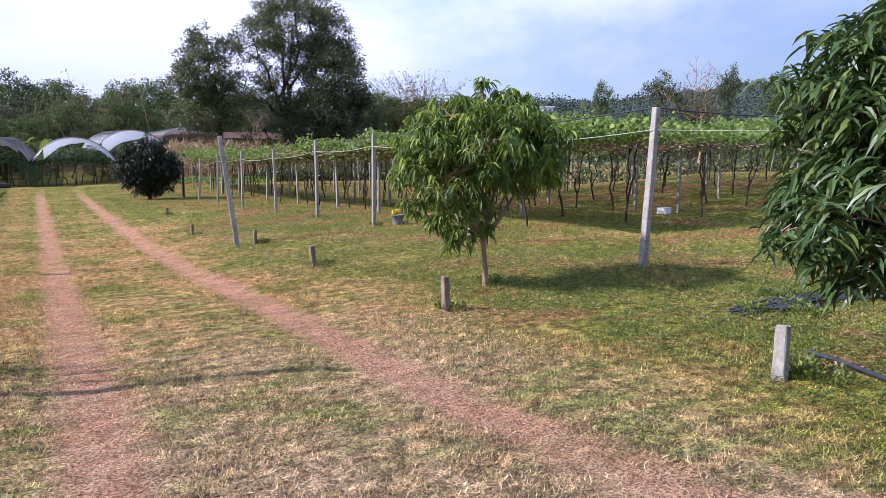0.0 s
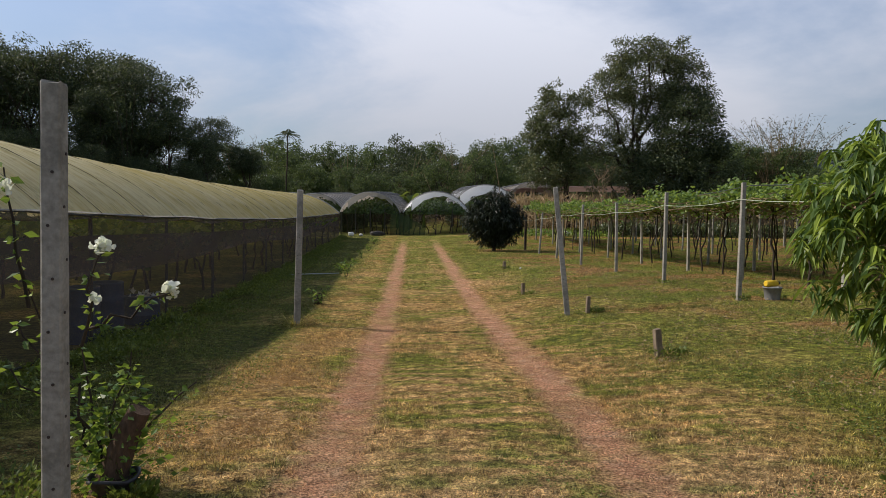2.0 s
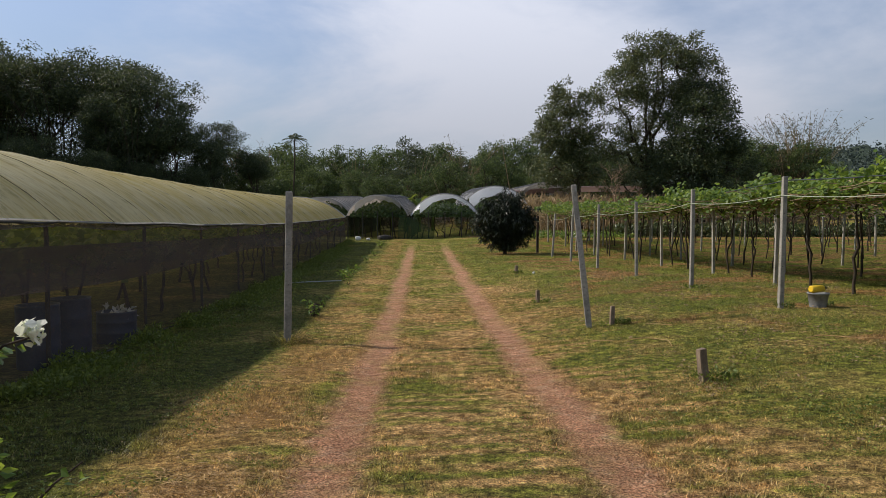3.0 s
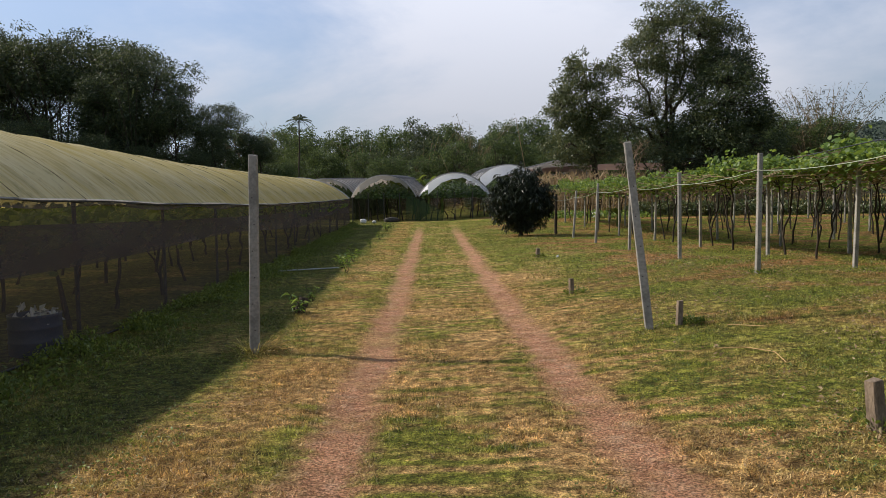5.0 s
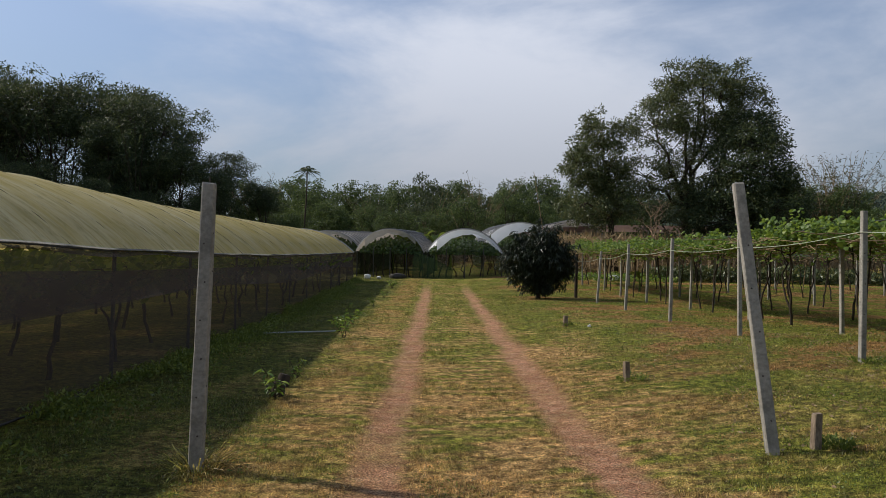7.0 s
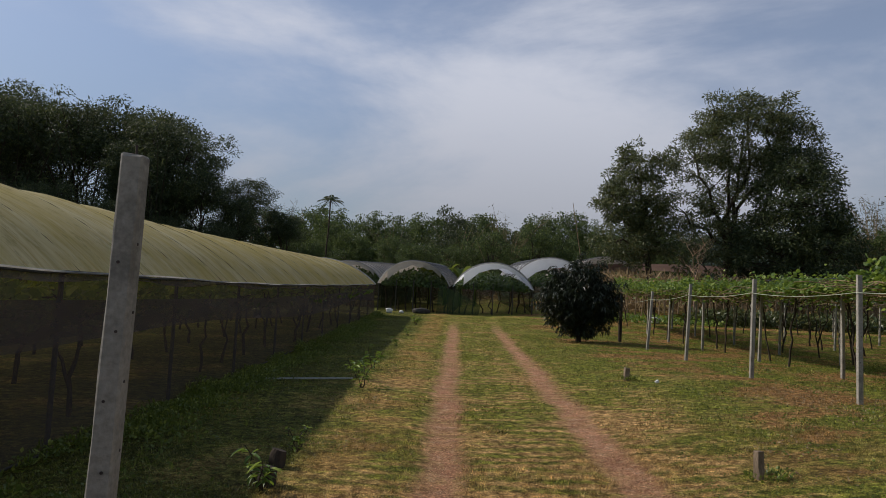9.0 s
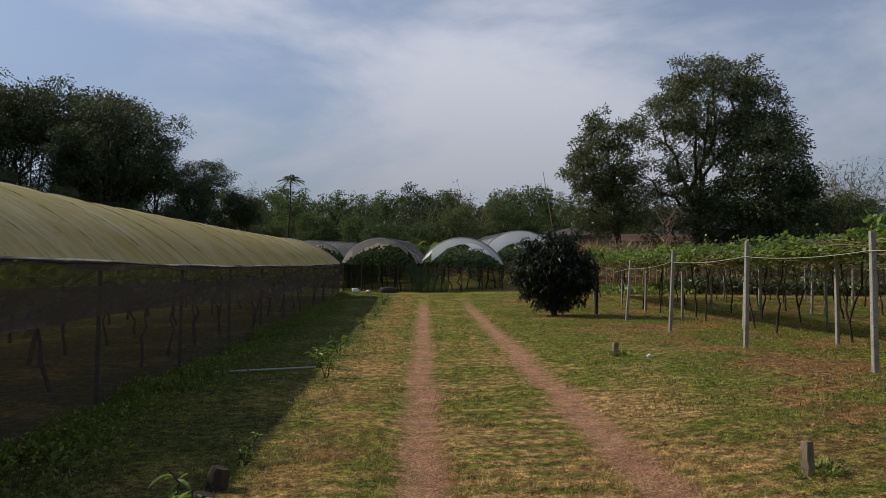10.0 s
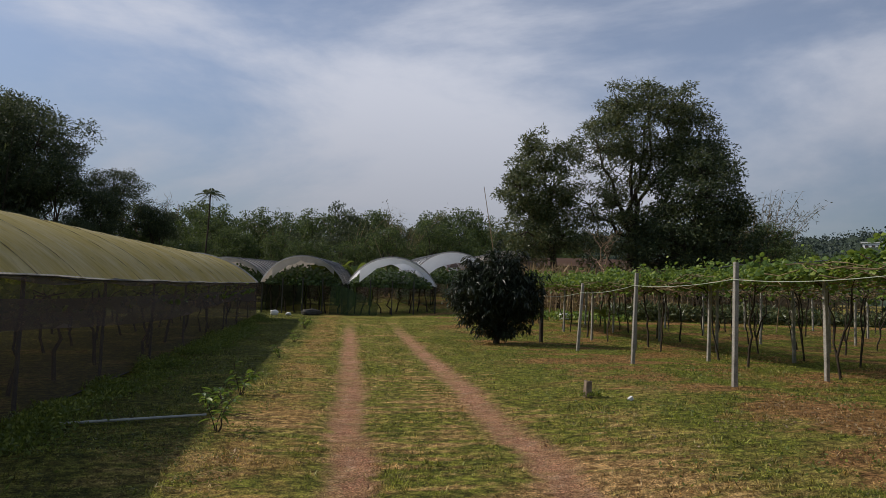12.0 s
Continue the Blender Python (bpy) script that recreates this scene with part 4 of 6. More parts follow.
f3 = wood_variant(53, 16.5, 5.6, M_WOODS, M_DARKBARK, "forest_tree", "dark green forest tree beyond the tunnels", FAR, on_land(-3, 130), 0.44, 170, 48)
rng_f = np.random.default_rng(9)
ring = []
for k in range(44):
    ring.append((-34 + k * 1.75 + rng_f.uniform(-1, 1), rng_f.uniform(112, 146), rng_f.uniform(0.72, 1.02), rng_f.uniform(0, 360)))
scatter(f1, ring[0::3])
scatter(f2, ring[1::3])
scatter(f3, [(x, y, s * 0.82, r) for x, y, s, r in ring[2::3]])
low = [(-30 + 2.4 * k + rng_f.uniform(-1, 1), rng_f.uniform(92, 106), rng_f.uniform(0.42, 0.6), rng_f.uniform(0, 360)) for k in range(24)]
scatter(f1, low[0::2])
scatter(f2, low[1::2])
east = []
for k in range(34):
    az = radians(24 + 1.75 * k)
    d = rng_f.uniform(95, 135)
    east.append((d * math.sin(az), d * math.cos(az), rng_f.uniform(0.6, 0.92) * (1.0 if k < 4 else 0.62), rng_f.uniform(0, 360)))
scatter(f1, [(46, 100, 0.74, 10), (49.5, 103, 0.8, 80), (53, 108, 0.78, 150), (57.5, 108, 0.72, 220), (62, 106, 0.6, 40), (66, 100, 0.5, 120)])
scatter(f1, east[0::3])
scatter(f2, east[1::3])
scatter(f3, [(x, y, s * 0.85, r) for x, y, s, r in east[2::3]])
for first, x, y, wide, tall, rz in ((f3, 67, 59, 0.5, 0.76, 30), (f3, 72, 52.5, 0.38, 0.8, 140), (f1, 75, 48.3, 0.46, 0.8, 250), (f1, 62, 64.3, 0.3, 0.74, 70), (f2, 80, 50, 0.5, 0.7, 10)):
    o = copy_thing(first, on_land(x, y, 0, 0, rz))
    o.scale = (wide, wide, tall)
back = [(math.sin(radians(a)) * 70, math.cos(radians(a)) * 70 - 5, 0.8, a * 3) for a in range(110, 260, 14)]
scatter(f1, back)


def bare_tree(m, h, seed, label):
    rng = np.random.default_rng(seed)
    chunks = tube(wavy((0, 0, -0.5), (0.2, 0, h * 0.45), rng, 0.15, 6), np.linspace(h * 0.018, h * 0.011, 6), 7)
    ends = [(np.array((0.2, 0, h * 0.45)), h * 0.011, h * 0.3)]
    for level in range(4):
        nxt = []
        for p, r, l in ends:
            for _ in range(3):
                d = unit(np.array((rng.normal(0, 0.75), rng.normal(0, 0.6), rng.uniform(0.3, 1.0))))
                q = p + d * l * rng.uniform(0.7, 1.1)
                chunks += tube(wavy(p, q, rng, l * 0.06, 4), np.linspace(r * 0.7, r * 0.4, 4), 5, False)
                nxt.append((q, r * 0.5, l * 0.58))
        ends = nxt
    t = thing("bare_tree", m, label, "tree")
    part("branch_frame", mesh_np("branch_frame", chunks, [M_BARK], True), t)
    return t


bare_tree(on_land(-29, 100), 13.5, 71, "leafless grey tree among the woods")
bare_tree(on_land(-25, 98), 12.5, 72, "leafless grey tree among the woods")
bare_tree(on_land(70, 55.4), 14.5, 73, "leafless grey tree beyond the vineyard")
bare_tree(on_land(14.8, 55), 5.5, 74, "thin leafless sapling behind the vineyard")


def bamboo(m, h, seed, stems, label, leafmat=None, culm=None):
    rng = np.random.default_rng(seed)
    clump = thing("bamboo_clump", m, label, "bamboo")
    P, D = [], []
    for _ in range(stems):
        a, b = rng.uniform(0, 2 * np.pi), rng.uniform(0.05, 0.42)
        hh = h * rng.uniform(0.65, 1.0)
        t = np.linspace(0, 1, 9)
        reach = hh * b * (0.25 * t + t ** 2.6)
        p = np.stack((np.cos(a) * (0.6 + reach), np.sin(a) * (0.6 + reach), hh * (t - 0.16 * b * t ** 4) - 0.3), -1)
        part("culm", mesh_np("culm", tube(p, np.linspace(0.07, 0.018, 9), 5, False), [culm or M_CANE], True), clump)
        for s in rng.uniform(0.2, 1.0, 100) ** 0.9:
            q = np.array([np.interp(s, t, p[:, i]) for i in range(3)])
            P.append(q + rng.normal(0, 0.4, 3))
            D.append(rng.normal(0, 1, 3) + np.array((0, 0, -0.6)))
    n = len(P)
    part("leaves", mesh_np("leaves", flat_leaves(np.array(P), np.array(D), rng.uniform(0.4, 0.9, n), rng.uniform(0.06, 0.13, n), rng), [leafmat or M_BAMBOO]), clump)
    return clump


bamboo(on_land(56, 104), 17, 81, 34, "tall arching pale bamboo clump beyond the vineyard")
bamboo(on_land(59, 105), 18, 82, 34, "tall arching pale bamboo clump beyond the vineyard")
bamboo(on_land(-41, 82), 21, 83, 22, "feathery bamboo rising over the dark woods", M_WOODS, M_DARKBARK)
bamboo(on_land(-1, 117), 13.5, 88, 16, "arching green bamboo at the far forest edge", M_FOREST)
bamboo(on_land(-11, 119), 13.5, 89, 16, "arching green bamboo at the far forest edge", M_FOREST)
bamboo(on_land(7, 120), 14.5, 84, 20, "arching bamboo at the far forest edge")
bamboo(on_land(-47, 80), 20.5, 86, 20, "feathery bamboo rising over the dark woods", M_WOODS, M_DARKBARK)
bamboo(on_land(-33, 82), 17.0, 87, 20, "feathery bamboo rising over the dark woods", M_WOODS, M_DARKBARK)
bamboo(on_land(72, 58), 12, 85, 26, "bushy bamboo beyond the vineyard")


def palm(m, h, seed, label, fronds=34, fl=1.8, mat=None):
    rng = np.random.default_rng(seed)
    t = thing("palm_tree", m, label, "palm")
    part("trunk", mesh_np("trunk", tube(wavy((0, 0, -0.3), (0.3, 0, h), rng, 0.1, 7), np.linspace(0.13, 0.085, 7), 7), [M_DARKBARK], True), t)
    P, D = [], []
    for k in range(fronds):
        a, e = rng.uniform(0, 2 * np.pi), rng.uniform(-0.6, 1.3)
        for s in np.linspace(0.15, 1, 12):
            c = np.array((0.3 + np.cos(a) * fl * s * math.cos(e * 0.6), np.sin(a) * fl * s * math.cos(e * 0.6), h + fl * (e * s * 0.8 - 0.45 * s * s)))
            for sg in (-1, 1):
                P.append(c)
                D.append((-np.sin(a) * sg + np.cos(a) * 0.5, np.cos(a) * sg + np.sin(a) * 0.5, -0.5))
    part("frond_head", mesh_np("frond_head", flat_leaves(np.array(P), np.array(D, float), 0.45, 0.08, rng), [mat or M_WOODS]), t)
    return t


palm(on_land(-18.3, 100), 12.6, 91, "slim palm standing above the woods", 24, 1.7)


def banana(m, h, seed, label, leaves=8):
    rng = np.random.default_rng(seed)
    t = thing("banana_plant", m, label, "plant", "banana plants")
    part("stem", mesh_np("stem", tube([(0, 0, -0.1), (0.02, 0, h * 0.25), (0.0, 0, h * 0.5)], (0.06 * h / 1.5, 0.05 * h / 1.5, 0.03 * h / 1.5), 8), [M_WEED], True), t)
    for _ in range(leaves):
        a, e = rng.uniform(0, 2 * np.pi), rng.uniform(0.5, 1.3)
        s = np.linspace(0, 1, 8)
        L = h * rng.uniform(0.5, 0.7)
        mid = np.stack((np.cos(a) * L * s * math.cos(e), np.sin(a) * L * s * math.cos(e), h * 0.45 + L * (math.sin(e) * s - 0.45 * s ** 2.4)), -1)
        side = np.array((-np.sin(a), np.cos(a), 0)) * 0.5
        w = h * 0.14 * np.sin(np.pi * np.clip(s * 0.92 + 0.05, 0, 1)) ** 0.6
        up = np.array((0, 0, 0.25))
        V = np.stack((mid - side * w[:, None] + up * w[:, None], mid, mid + side * w[:, None] + up * w[:, None]), 1).reshape(-1, 3)
        k = np.arange(7)[:, None] * 3
        F = np.concatenate((k + np.array((0, 1, 4, 3)), k + np.array((1, 2, 5, 4))))
        part("leaf", mesh_np("leaf", [(V, F)], [M_WEED], True), t)
    return t


for i, (bx, by, bh) in enumerate([(-3.0, 72, 4.6), (-1.6, 73, 5.0), (-0.2, 72, 4.7), (1.2, 74, 4.6), (-4.4, 74, 4.2), (-9.5, 70, 3.6), (-11, 71, 3.9)]):
    banana(on_land(bx, by, 0, 0, i * 50), bh, 100 + i, "tall banana plant behind the tunnels", 9)
banana(on_land(10.4, 43.0), 1.5, 120, "small young banana plant in the vineyard", 6)

# ---- far hills and a house ----
az = np.linspace(radians(-28), radians(100), 420)
hill_V, hill_rows = [], ((260, 0.0), (420, 0.55), (600, 1.0), (900, 0.6), (1300, 0.0))
crest = 44 + 14 * field_noise(np.degrees(az), az * 0, 17, 31) + 10 * field_noise(np.degrees(az), az * 0, 4, 32) - 12 * np.clip((20 - np.degrees(az)) / 20, 0, 2)
crest *= np.clip((np.degrees(az) + 30) / 40, 0.35, 1)
for d, k in hill_rows:
    rough = 5.0 * field_noise(np.degrees(az) * 3, np.full(420, d), 1.0, 33) * (k > 0)
    hill_V.append(np.stack((d * np.sin(az), d * np.cos(az), crest * k * (d / 600) ** 0.3 + rough - 0.5), -1))
hi = np.arange(5 * 420).reshape(5, 420)
backdrop = part("backdrop", mesh_np("backdrop", [(np.concatenate(hill_V), np.stack((hi[:-1, :-1], hi[:-1, 1:], hi[1:, 1:], hi[1:, :-1]), -1).reshape(-1, 4))], [M_HILL], True))
tagged(backdrop, "low wooded hills on the horizon", "hill", "", "structure")


def far_house(m):
    t = thing("house", m, "small white house with a flat pale roof on the hillside", "house")
    for name, sx, sy, sz, z, mat in (("wall", 14, 8, 4.5, 2.25, M_WALLW), ("roof", 16, 10, 0.6, 4.8, M_BAG)):
        bm = bmesh.new()
        bmesh.ops.create_cube(bm, size=1)
        bmesh.ops.scale(bm, vec=(sx, sy, sz), verts=bm.verts)
        bmesh.ops.translate(bm, vec=(0, 0, z), verts=bm.verts)
        part(name, from_bm(name, bm, mat), t)
    for k in range(4):
        bm = bmesh.new()
        bmesh.ops.create_cube(bm, size=1)
        bmesh.ops.scale(bm, vec=(1.6, 0.2, 1.5), verts=bm.verts)
        bmesh.ops.translate(bm, vec=(-5 + 3.3 * k, -4.05, 2.4), verts=bm.verts)
        part("window", from_bm("window", bm, M_HOLE), t)


rng_w = np.random.default_rng(37)
n = 60000
wa, wd = rng_w.uniform(radians(-20), radians(72), n), rng_w.uniform(280, 640, n)
clear = (abs(wa - radians(39.4)) > 0.022) | (wd > 490)
wa, wd = wa[clear], wd[clear]
n = len(wa)
wz = np.interp(wa, az, crest) * np.interp(wd, (260, 420, 600, 900), (0.0, 0.49, 1.0, 0.68))
wood_h = (2 + 7 * field_noise(np.degrees(wa), wd / 12, 0.9, 38)) * rng_w.random(n)
W_at = np.stack((wd * np.sin(wa), wd * np.cos(wa), wz + wood_h), -1)
tagged(part("hillside_woods", mesh_np("hillside_woods", flat_leaves(W_at, rng_w.normal(0, 1, (n, 3)), rng_w.uniform(1.0, 2.6, n), rng_w.uniform(0.8, 2.0, n), rng_w), [M_HILLWOOD])), "distant woods covering the low hills", "woods", "", "stuff")
far_house(pose(305, 371, float(np.interp(radians(39.4), az, crest)) * 0.66, 0, 0, -40))


# ---- shade house beside the track ----
def wall_x(y):
    return -4.5 - 0.013 * (np.asarray(y, float) - 10)


def eave_z(y):
    return np.interp(y, [-6, 5, 10, 18, 26, 36, 48], [1.78, 1.70, 1.62, 1.5, 1.46, 1.56, 1.75])


GH_Y0, GH_Y1, GH_W, GH_RISE = -5.0, 48.0, 6.4, 1.3


def arc(y, steps=22, lift=0.0):
    R = ((GH_W / 2) ** 2 + GH_RISE ** 2) / (2 * GH_RISE)
    half = math.asin(GH_W / 2 / R)
    a = np.linspace(half, -half, steps)
    return np.stack((wall_x(y) - GH_W / 2 + (R + lift) * np.sin(a), np.full(steps, y), eave_z(y) + GH_RISE - R + (R + lift) * np.cos(a)), -1)


def grid_mesh(name, rows, mat, smooth=True):
    V = np.stack(rows)
    n, k = V.shape[:2]
    q = np.arange(n * k).reshape(n, k)
    return mesh_np(name, [(V.reshape(-1, 3), np.stack((q[:-1, :-1], q[:-1, 1:], q[1:, 1:], q[1:, :-1]), -1).reshape(-1, 4))], [mat], smooth)


shade_house = thing("shade_house", Matrix(), "long low shade house with yellowed sheet roof and dark net walls", "greenhouse")
BOW = 1.55
rows = []
for y in np.arange(GH_Y0, GH_Y1 + 0.01, BOW / 6):
    ph = ((y - GH_Y0) % BOW) / BOW
    rows.append(arc(y, 22, -0.035 * math.sin(math.pi * ph) ** 1.0 + 0.012 * (float(field_noise(y, 2.0, 2.3, 61)) - 0.5)))
roof = part("roof", grid_mesh("roof", rows, M_ROOF), shade_house, "yellowed dusty plastic sheet roof")
for y in np.arange(GH_Y0, GH_Y1 + 0.01, BOW):
    part("bow", mesh_np("bow", tube(arc(y, 14, 0.001), 0.006, 5), [M_SEAM], True), shade_house)
ey = np.arange(GH_Y0, GH_Y1 + 0.01, 0.5)
part("eave_pipe", mesh_np("eave_pipe", tube(np.stack((wall_x(ey) + 0.02, ey, eave_z(ey) - 0.02 + 0.012 * np.sin(ey * 2.1) + 0.006 * np.sin(ey * 5.3)), -1), 0.017, 7), [M_DARKPIPE], True), shade_house)
part("eave_sheet_hem", mesh_np("eave_sheet_hem", tube(np.stack((wall_x(ey) + 0.035, ey, eave_z(ey) - 0.005 + 0.012 * np.sin(ey * 1.3)), -1), 0.012, 5), [M_CLEAR], True), shade_house)


def net_strip(name, top, bottom, mat, x_off=0.0):
    rows = []
    for y in np.arange(GH_Y0, GH_Y1 + 0.01, 0.5):
        g = float(land(wall_x(y), y))
        z1, z0 = top(y, g), bottom(y, g)
        s = np.linspace(0, 1, 6)
        belly = 0.05 * np.sin(np.pi * s) * math.sin(y * 0.9) + 0.02 * np.sin(y * 3.1 + s * 4)
        rows.append(np.stack((wall_x(y) + x_off + belly + 0.05 * s, np.full(6, y), z1 + (z0 - z1) * s), -1))
    return part(name, grid_mesh(name, rows, mat), shade_house)


net_strip("net_wall", lambda y, g: float(eave_z(y)) - 0.02, lambda y, g: g + 0.03, M_NET)
net_strip("net_band", lambda y, g: float(eave_z(y)) - 0.32, lambda y, g: float(eave_z(y)) - 0.80 + 0.1 * math.sin(y * 0.35), M_NETBAND, -0.07)
net_strip("valance", lambda y, g: float(eave_z(y)) + 0.0, lambda y, g: float(eave_z(y)) - 0.10 + 0.03 * math.sin(y * 1.7), M_NETBAND, -0.035)
part("net_hem", mesh_np("net_hem", tube(np.stack((wall_x(ey) + 0.06, ey, land(wall_x(ey), ey) + 0.035), -1), 0.016, 5), [M_DARKPIPE], True), shade_house)
# far side and the two ends
back_rows, end_rows = [], []
for y in np.arange(GH_Y0, GH_Y1 + 0.01, 2.0):
    xb = float(wall_x(y)) - GH_W
    back_rows.append(np.array([(xb, y, float(eave_z(y))), (xb, y, float(land(xb, y)))]))
part("net_wall", grid_mesh("net_wall", back_rows, M_BACKNET), shade_house)
for y in (GH_Y0 + 0.02, GH_Y1 - 0.02):
    top = arc(y, 16)
    low_edge = top.copy()
    low_edge[:, 2] = land(top[:, 0], y)
    mid = top.copy()
    mid[:, 2] = float(eave_z(y))
    part("end_net", grid_mesh("end_net", [mid, low_edge], M_NETBAND), shade_house)
    part("gable_sheet", grid_mesh("gable_sheet", [top, mid], M_CLEAR), shade_house)
part("end_bow", mesh_np("end_bow", tube(arc(GH_Y1 + 0.02, 18, 0.02), 0.035, 6), [M_CLEAR], True), shade_house, "pale rolled sheet edge")
for y in np.arange(GH_Y0 + 1.4, GH_Y1, BOW * 2):
    for xo in (-0.12, -GH_W + 0.1):
        x = float(wall_x(y)) + xo
        part("post", mesh_np("post", tube([(x, y, float(land(x, y)) - 0.1), (x + 0.01, y, float(eave_z(y)) - 0.02)], 0.028, 6), [M_DARKPIPE], True), shade_house)


# ---- grapevines ----
def vine_trunk_mesh(seed, h):
    rng = np.random.default_rng(seed)
    a, lean = rng.uniform(0, 6.28), rng.uniform(0.05, 0.42)
    p = wavy((0, 0, -0.05), (np.cos(a) * lean, np.sin(a) * lean, h), rng, 0.03, 9)
    ch = tube(p, np.linspace(0.036, 0.02, 9) * rng.uniform(0.75, 1.15) + rng.normal(0, 0.003, 9), 7)
    if rng.random() < 0.5:
        b = rng.uniform(0, 6.28)
        ch += tube(wavy(p[2], p[2] + np.array((np.cos(b) * 0.35, np.sin(b) * 0.35, h * 0.8)), rng, 0.06, 7), np.linspace(0.028, 0.015, 7), 6)
    for _ in range(2):
        b = rng.uniform(0, 6.28)
        ch += tube(wavy(p[-2], p[-1] + np.array((np.cos(b) * 0.6, np.sin(b) * 0.6, 0.1)), rng, 0.05, 5), np.linspace(0.022, 0.01, 5), 5, False)
    return mesh_np("grapevine", ch, [M_DARKBARK], True)


VINES = [vine_trunk_mesh(200 + k, 2.0) for k in range(9)]
INVINES = [vine_trunk_mesh(230 + k, 1.45) for k in range(6)]
rng_v = np.random.default_rng(77)
for x in np.arange(9.0, 33, 2.9):
    for y in np.arange(12.2, 49, 2.2 if x < 20 else 2.9):
        xx, yy = x + rng_v.uniform(-0.25, 0.25), y + rng_v.uniform(-0.5, 0.5)
        thing("grapevine", on_land(xx, yy, 0, 0, rng_v.uniform(0, 360)), "dark twisted grapevine trunk under the leafy trellis", "grapevine", "vineyard vines", "", VINES[int(rng_v.integers(9))])
for x in (-5.6, -7.6, -9.6):
    for y in np.arange(3.0, 46, 1.9):
        xx, yy = x + rng_v.uniform(-0.25, 0.25), y + rng_v.uniform(-0.4, 0.4)
        thing("grapevine", on_land(xx, yy, 0, 0, rng_v.uniform(0, 360)), "thin dark grapevine trunk inside the shade house", "grapevine", "shade house vines", "", INVINES[int(rng_v.integers(6))])
INNER_POST = post_mesh("concrete_post", 2.12, 0.078, 60)
for x in (8.5, 11.0, 15.2, 19.4, 23.6):
    for k, y in enumerate(np.arange(14.6, 50, 4.1)):
        thing("concrete_post", on_land(x + rng_v.uniform(-0.2, 0.2), y + rng_v.uniform(-0.3, 0.3), rng_v.uniform(-1.5, 1.5), rng_v.uniform(-1.5, 1.5), rng_v.uniform(-8, 8)), "pale concrete post holding up the vine trellis", "post", "posts inside the vineyard", "", INNER_POST)

thing("concrete_post", on_land(15.6, 13.25, 0, 0.5, 4), "pale concrete post holding up the vine trellis", "post", "posts inside the vineyard", "", INNER_POST)
trellis = thing("grape_trellis", Matrix(), "overhead grape trellis of wires and canes thick with leaves", "trellis")
wires = []
for x in np.arange(8.0, 33, 1.6):
    wires += tube([(x, y, float(land(x, y)) + 2.0 + 0.04 * math.sin(y * 0.77 + x)) for y in np.arange(11, 50, 3.0)], 0.006, 4, False)
for y in np.arange(11, 50, 2.0):
    wires += tube([(x, y, float(land(x, y)) + 2.0) for x in np.arange(7.9, 33, 3.0)], 0.006, 4, False)
part("wire_grid", mesh_np("wire_grid", wires, [M_PIPE]), trellis)
canes = []
for k in range(2900):
    x = 7.8 + rng_v.random() ** 1.7 * 25 if k < 2000 else rng_v.uniform(9, 25)
    y = rng_v.uniform(11, 49 if k < 2000 else 22)
    a = rng_v.uniform(0, 6.28)
    L = rng_v.uniform(0.5, 1.4)
    z = float(land(x, y)) + 2.0 + rng_v.uniform(-0.16, 0.16)
    canes += tube(wavy((x, y, z), (x + np.cos(a) * L, y + np.sin(a) * L, z + rng_v.uniform(-0.18, 0.2)), rng_v, 0.06, 5), 0.0085, 4, False)
tagged(part("cane_tangle", mesh_np("cane_tangle", canes, [M_CANE]), trellis, "brown woody vine canes"), kind="stuff")


def canopy(count, x0, x1, y0, y1, z0, size, seed, edge=1.6, thick=0.3):
    rng = np.random.default_rng(seed)
    x = x0 + rng.random(count) ** edge * (x1 - x0)
    y = rng.uniform(y0, y1, count)
    d = field_noise(x, y, 1.1, seed + 1)
    keep = rng.random(count) < 0.25 + 1.0 * d
    x, y, d = x[keep], y[keep], d[keep]
    n = len(x)
    z = land(x, y) + z0 + thick * (0.15 + 1.1 * d) * rng.beta(1.6, 1.2, n)
    shoot = field_noise(x, y, 0.35, seed + 2) > 0.78
    z = z + np.where(shoot, rng.uniform(0, 0.38, n), 0) - np.where(rng.random(n) < 0.025, rng.uniform(0.1, 0.4, n), 0)
    N = np.stack((rng.normal(-0.2, 0.7, n), rng.normal(-0.1, 0.7, n), np.full(n, 0.8)), -1)
    return vine_leaves(np.stack((x, y, z), -1), N, size * rng.uniform(0.6, 1.25, n), rng)


tagged(part("vine_leaves", mesh_np("vine_leaves", canopy(105000, 7.9, 33, 10.6, 50, 2.0, 0.105, 301, 1.6, 0.34) + canopy(42000, 8.6, 27, 10.6, 25, 2.05, 0.10, 331, 1.0, 0.55) + canopy(40000, 7.7, 11, 10.6, 49, 1.93, 0.088, 321, 1.2, 0.46), [M_VINE]), trellis, "bright green grape leaves"), kind="stuff")
tagged(part("vine_leaves", mesh_np("vine_leaves", canopy(9000, -10.6, -4.8, -3, 47, 1.22, 0.14, 341, 1.0, 0.2) + canopy(12000, -10.6, -5.6, -3, 47, 1.4, 0.15, 351, 1.0, 0.5), [M_VINE]), shade_house), kind="stuff")


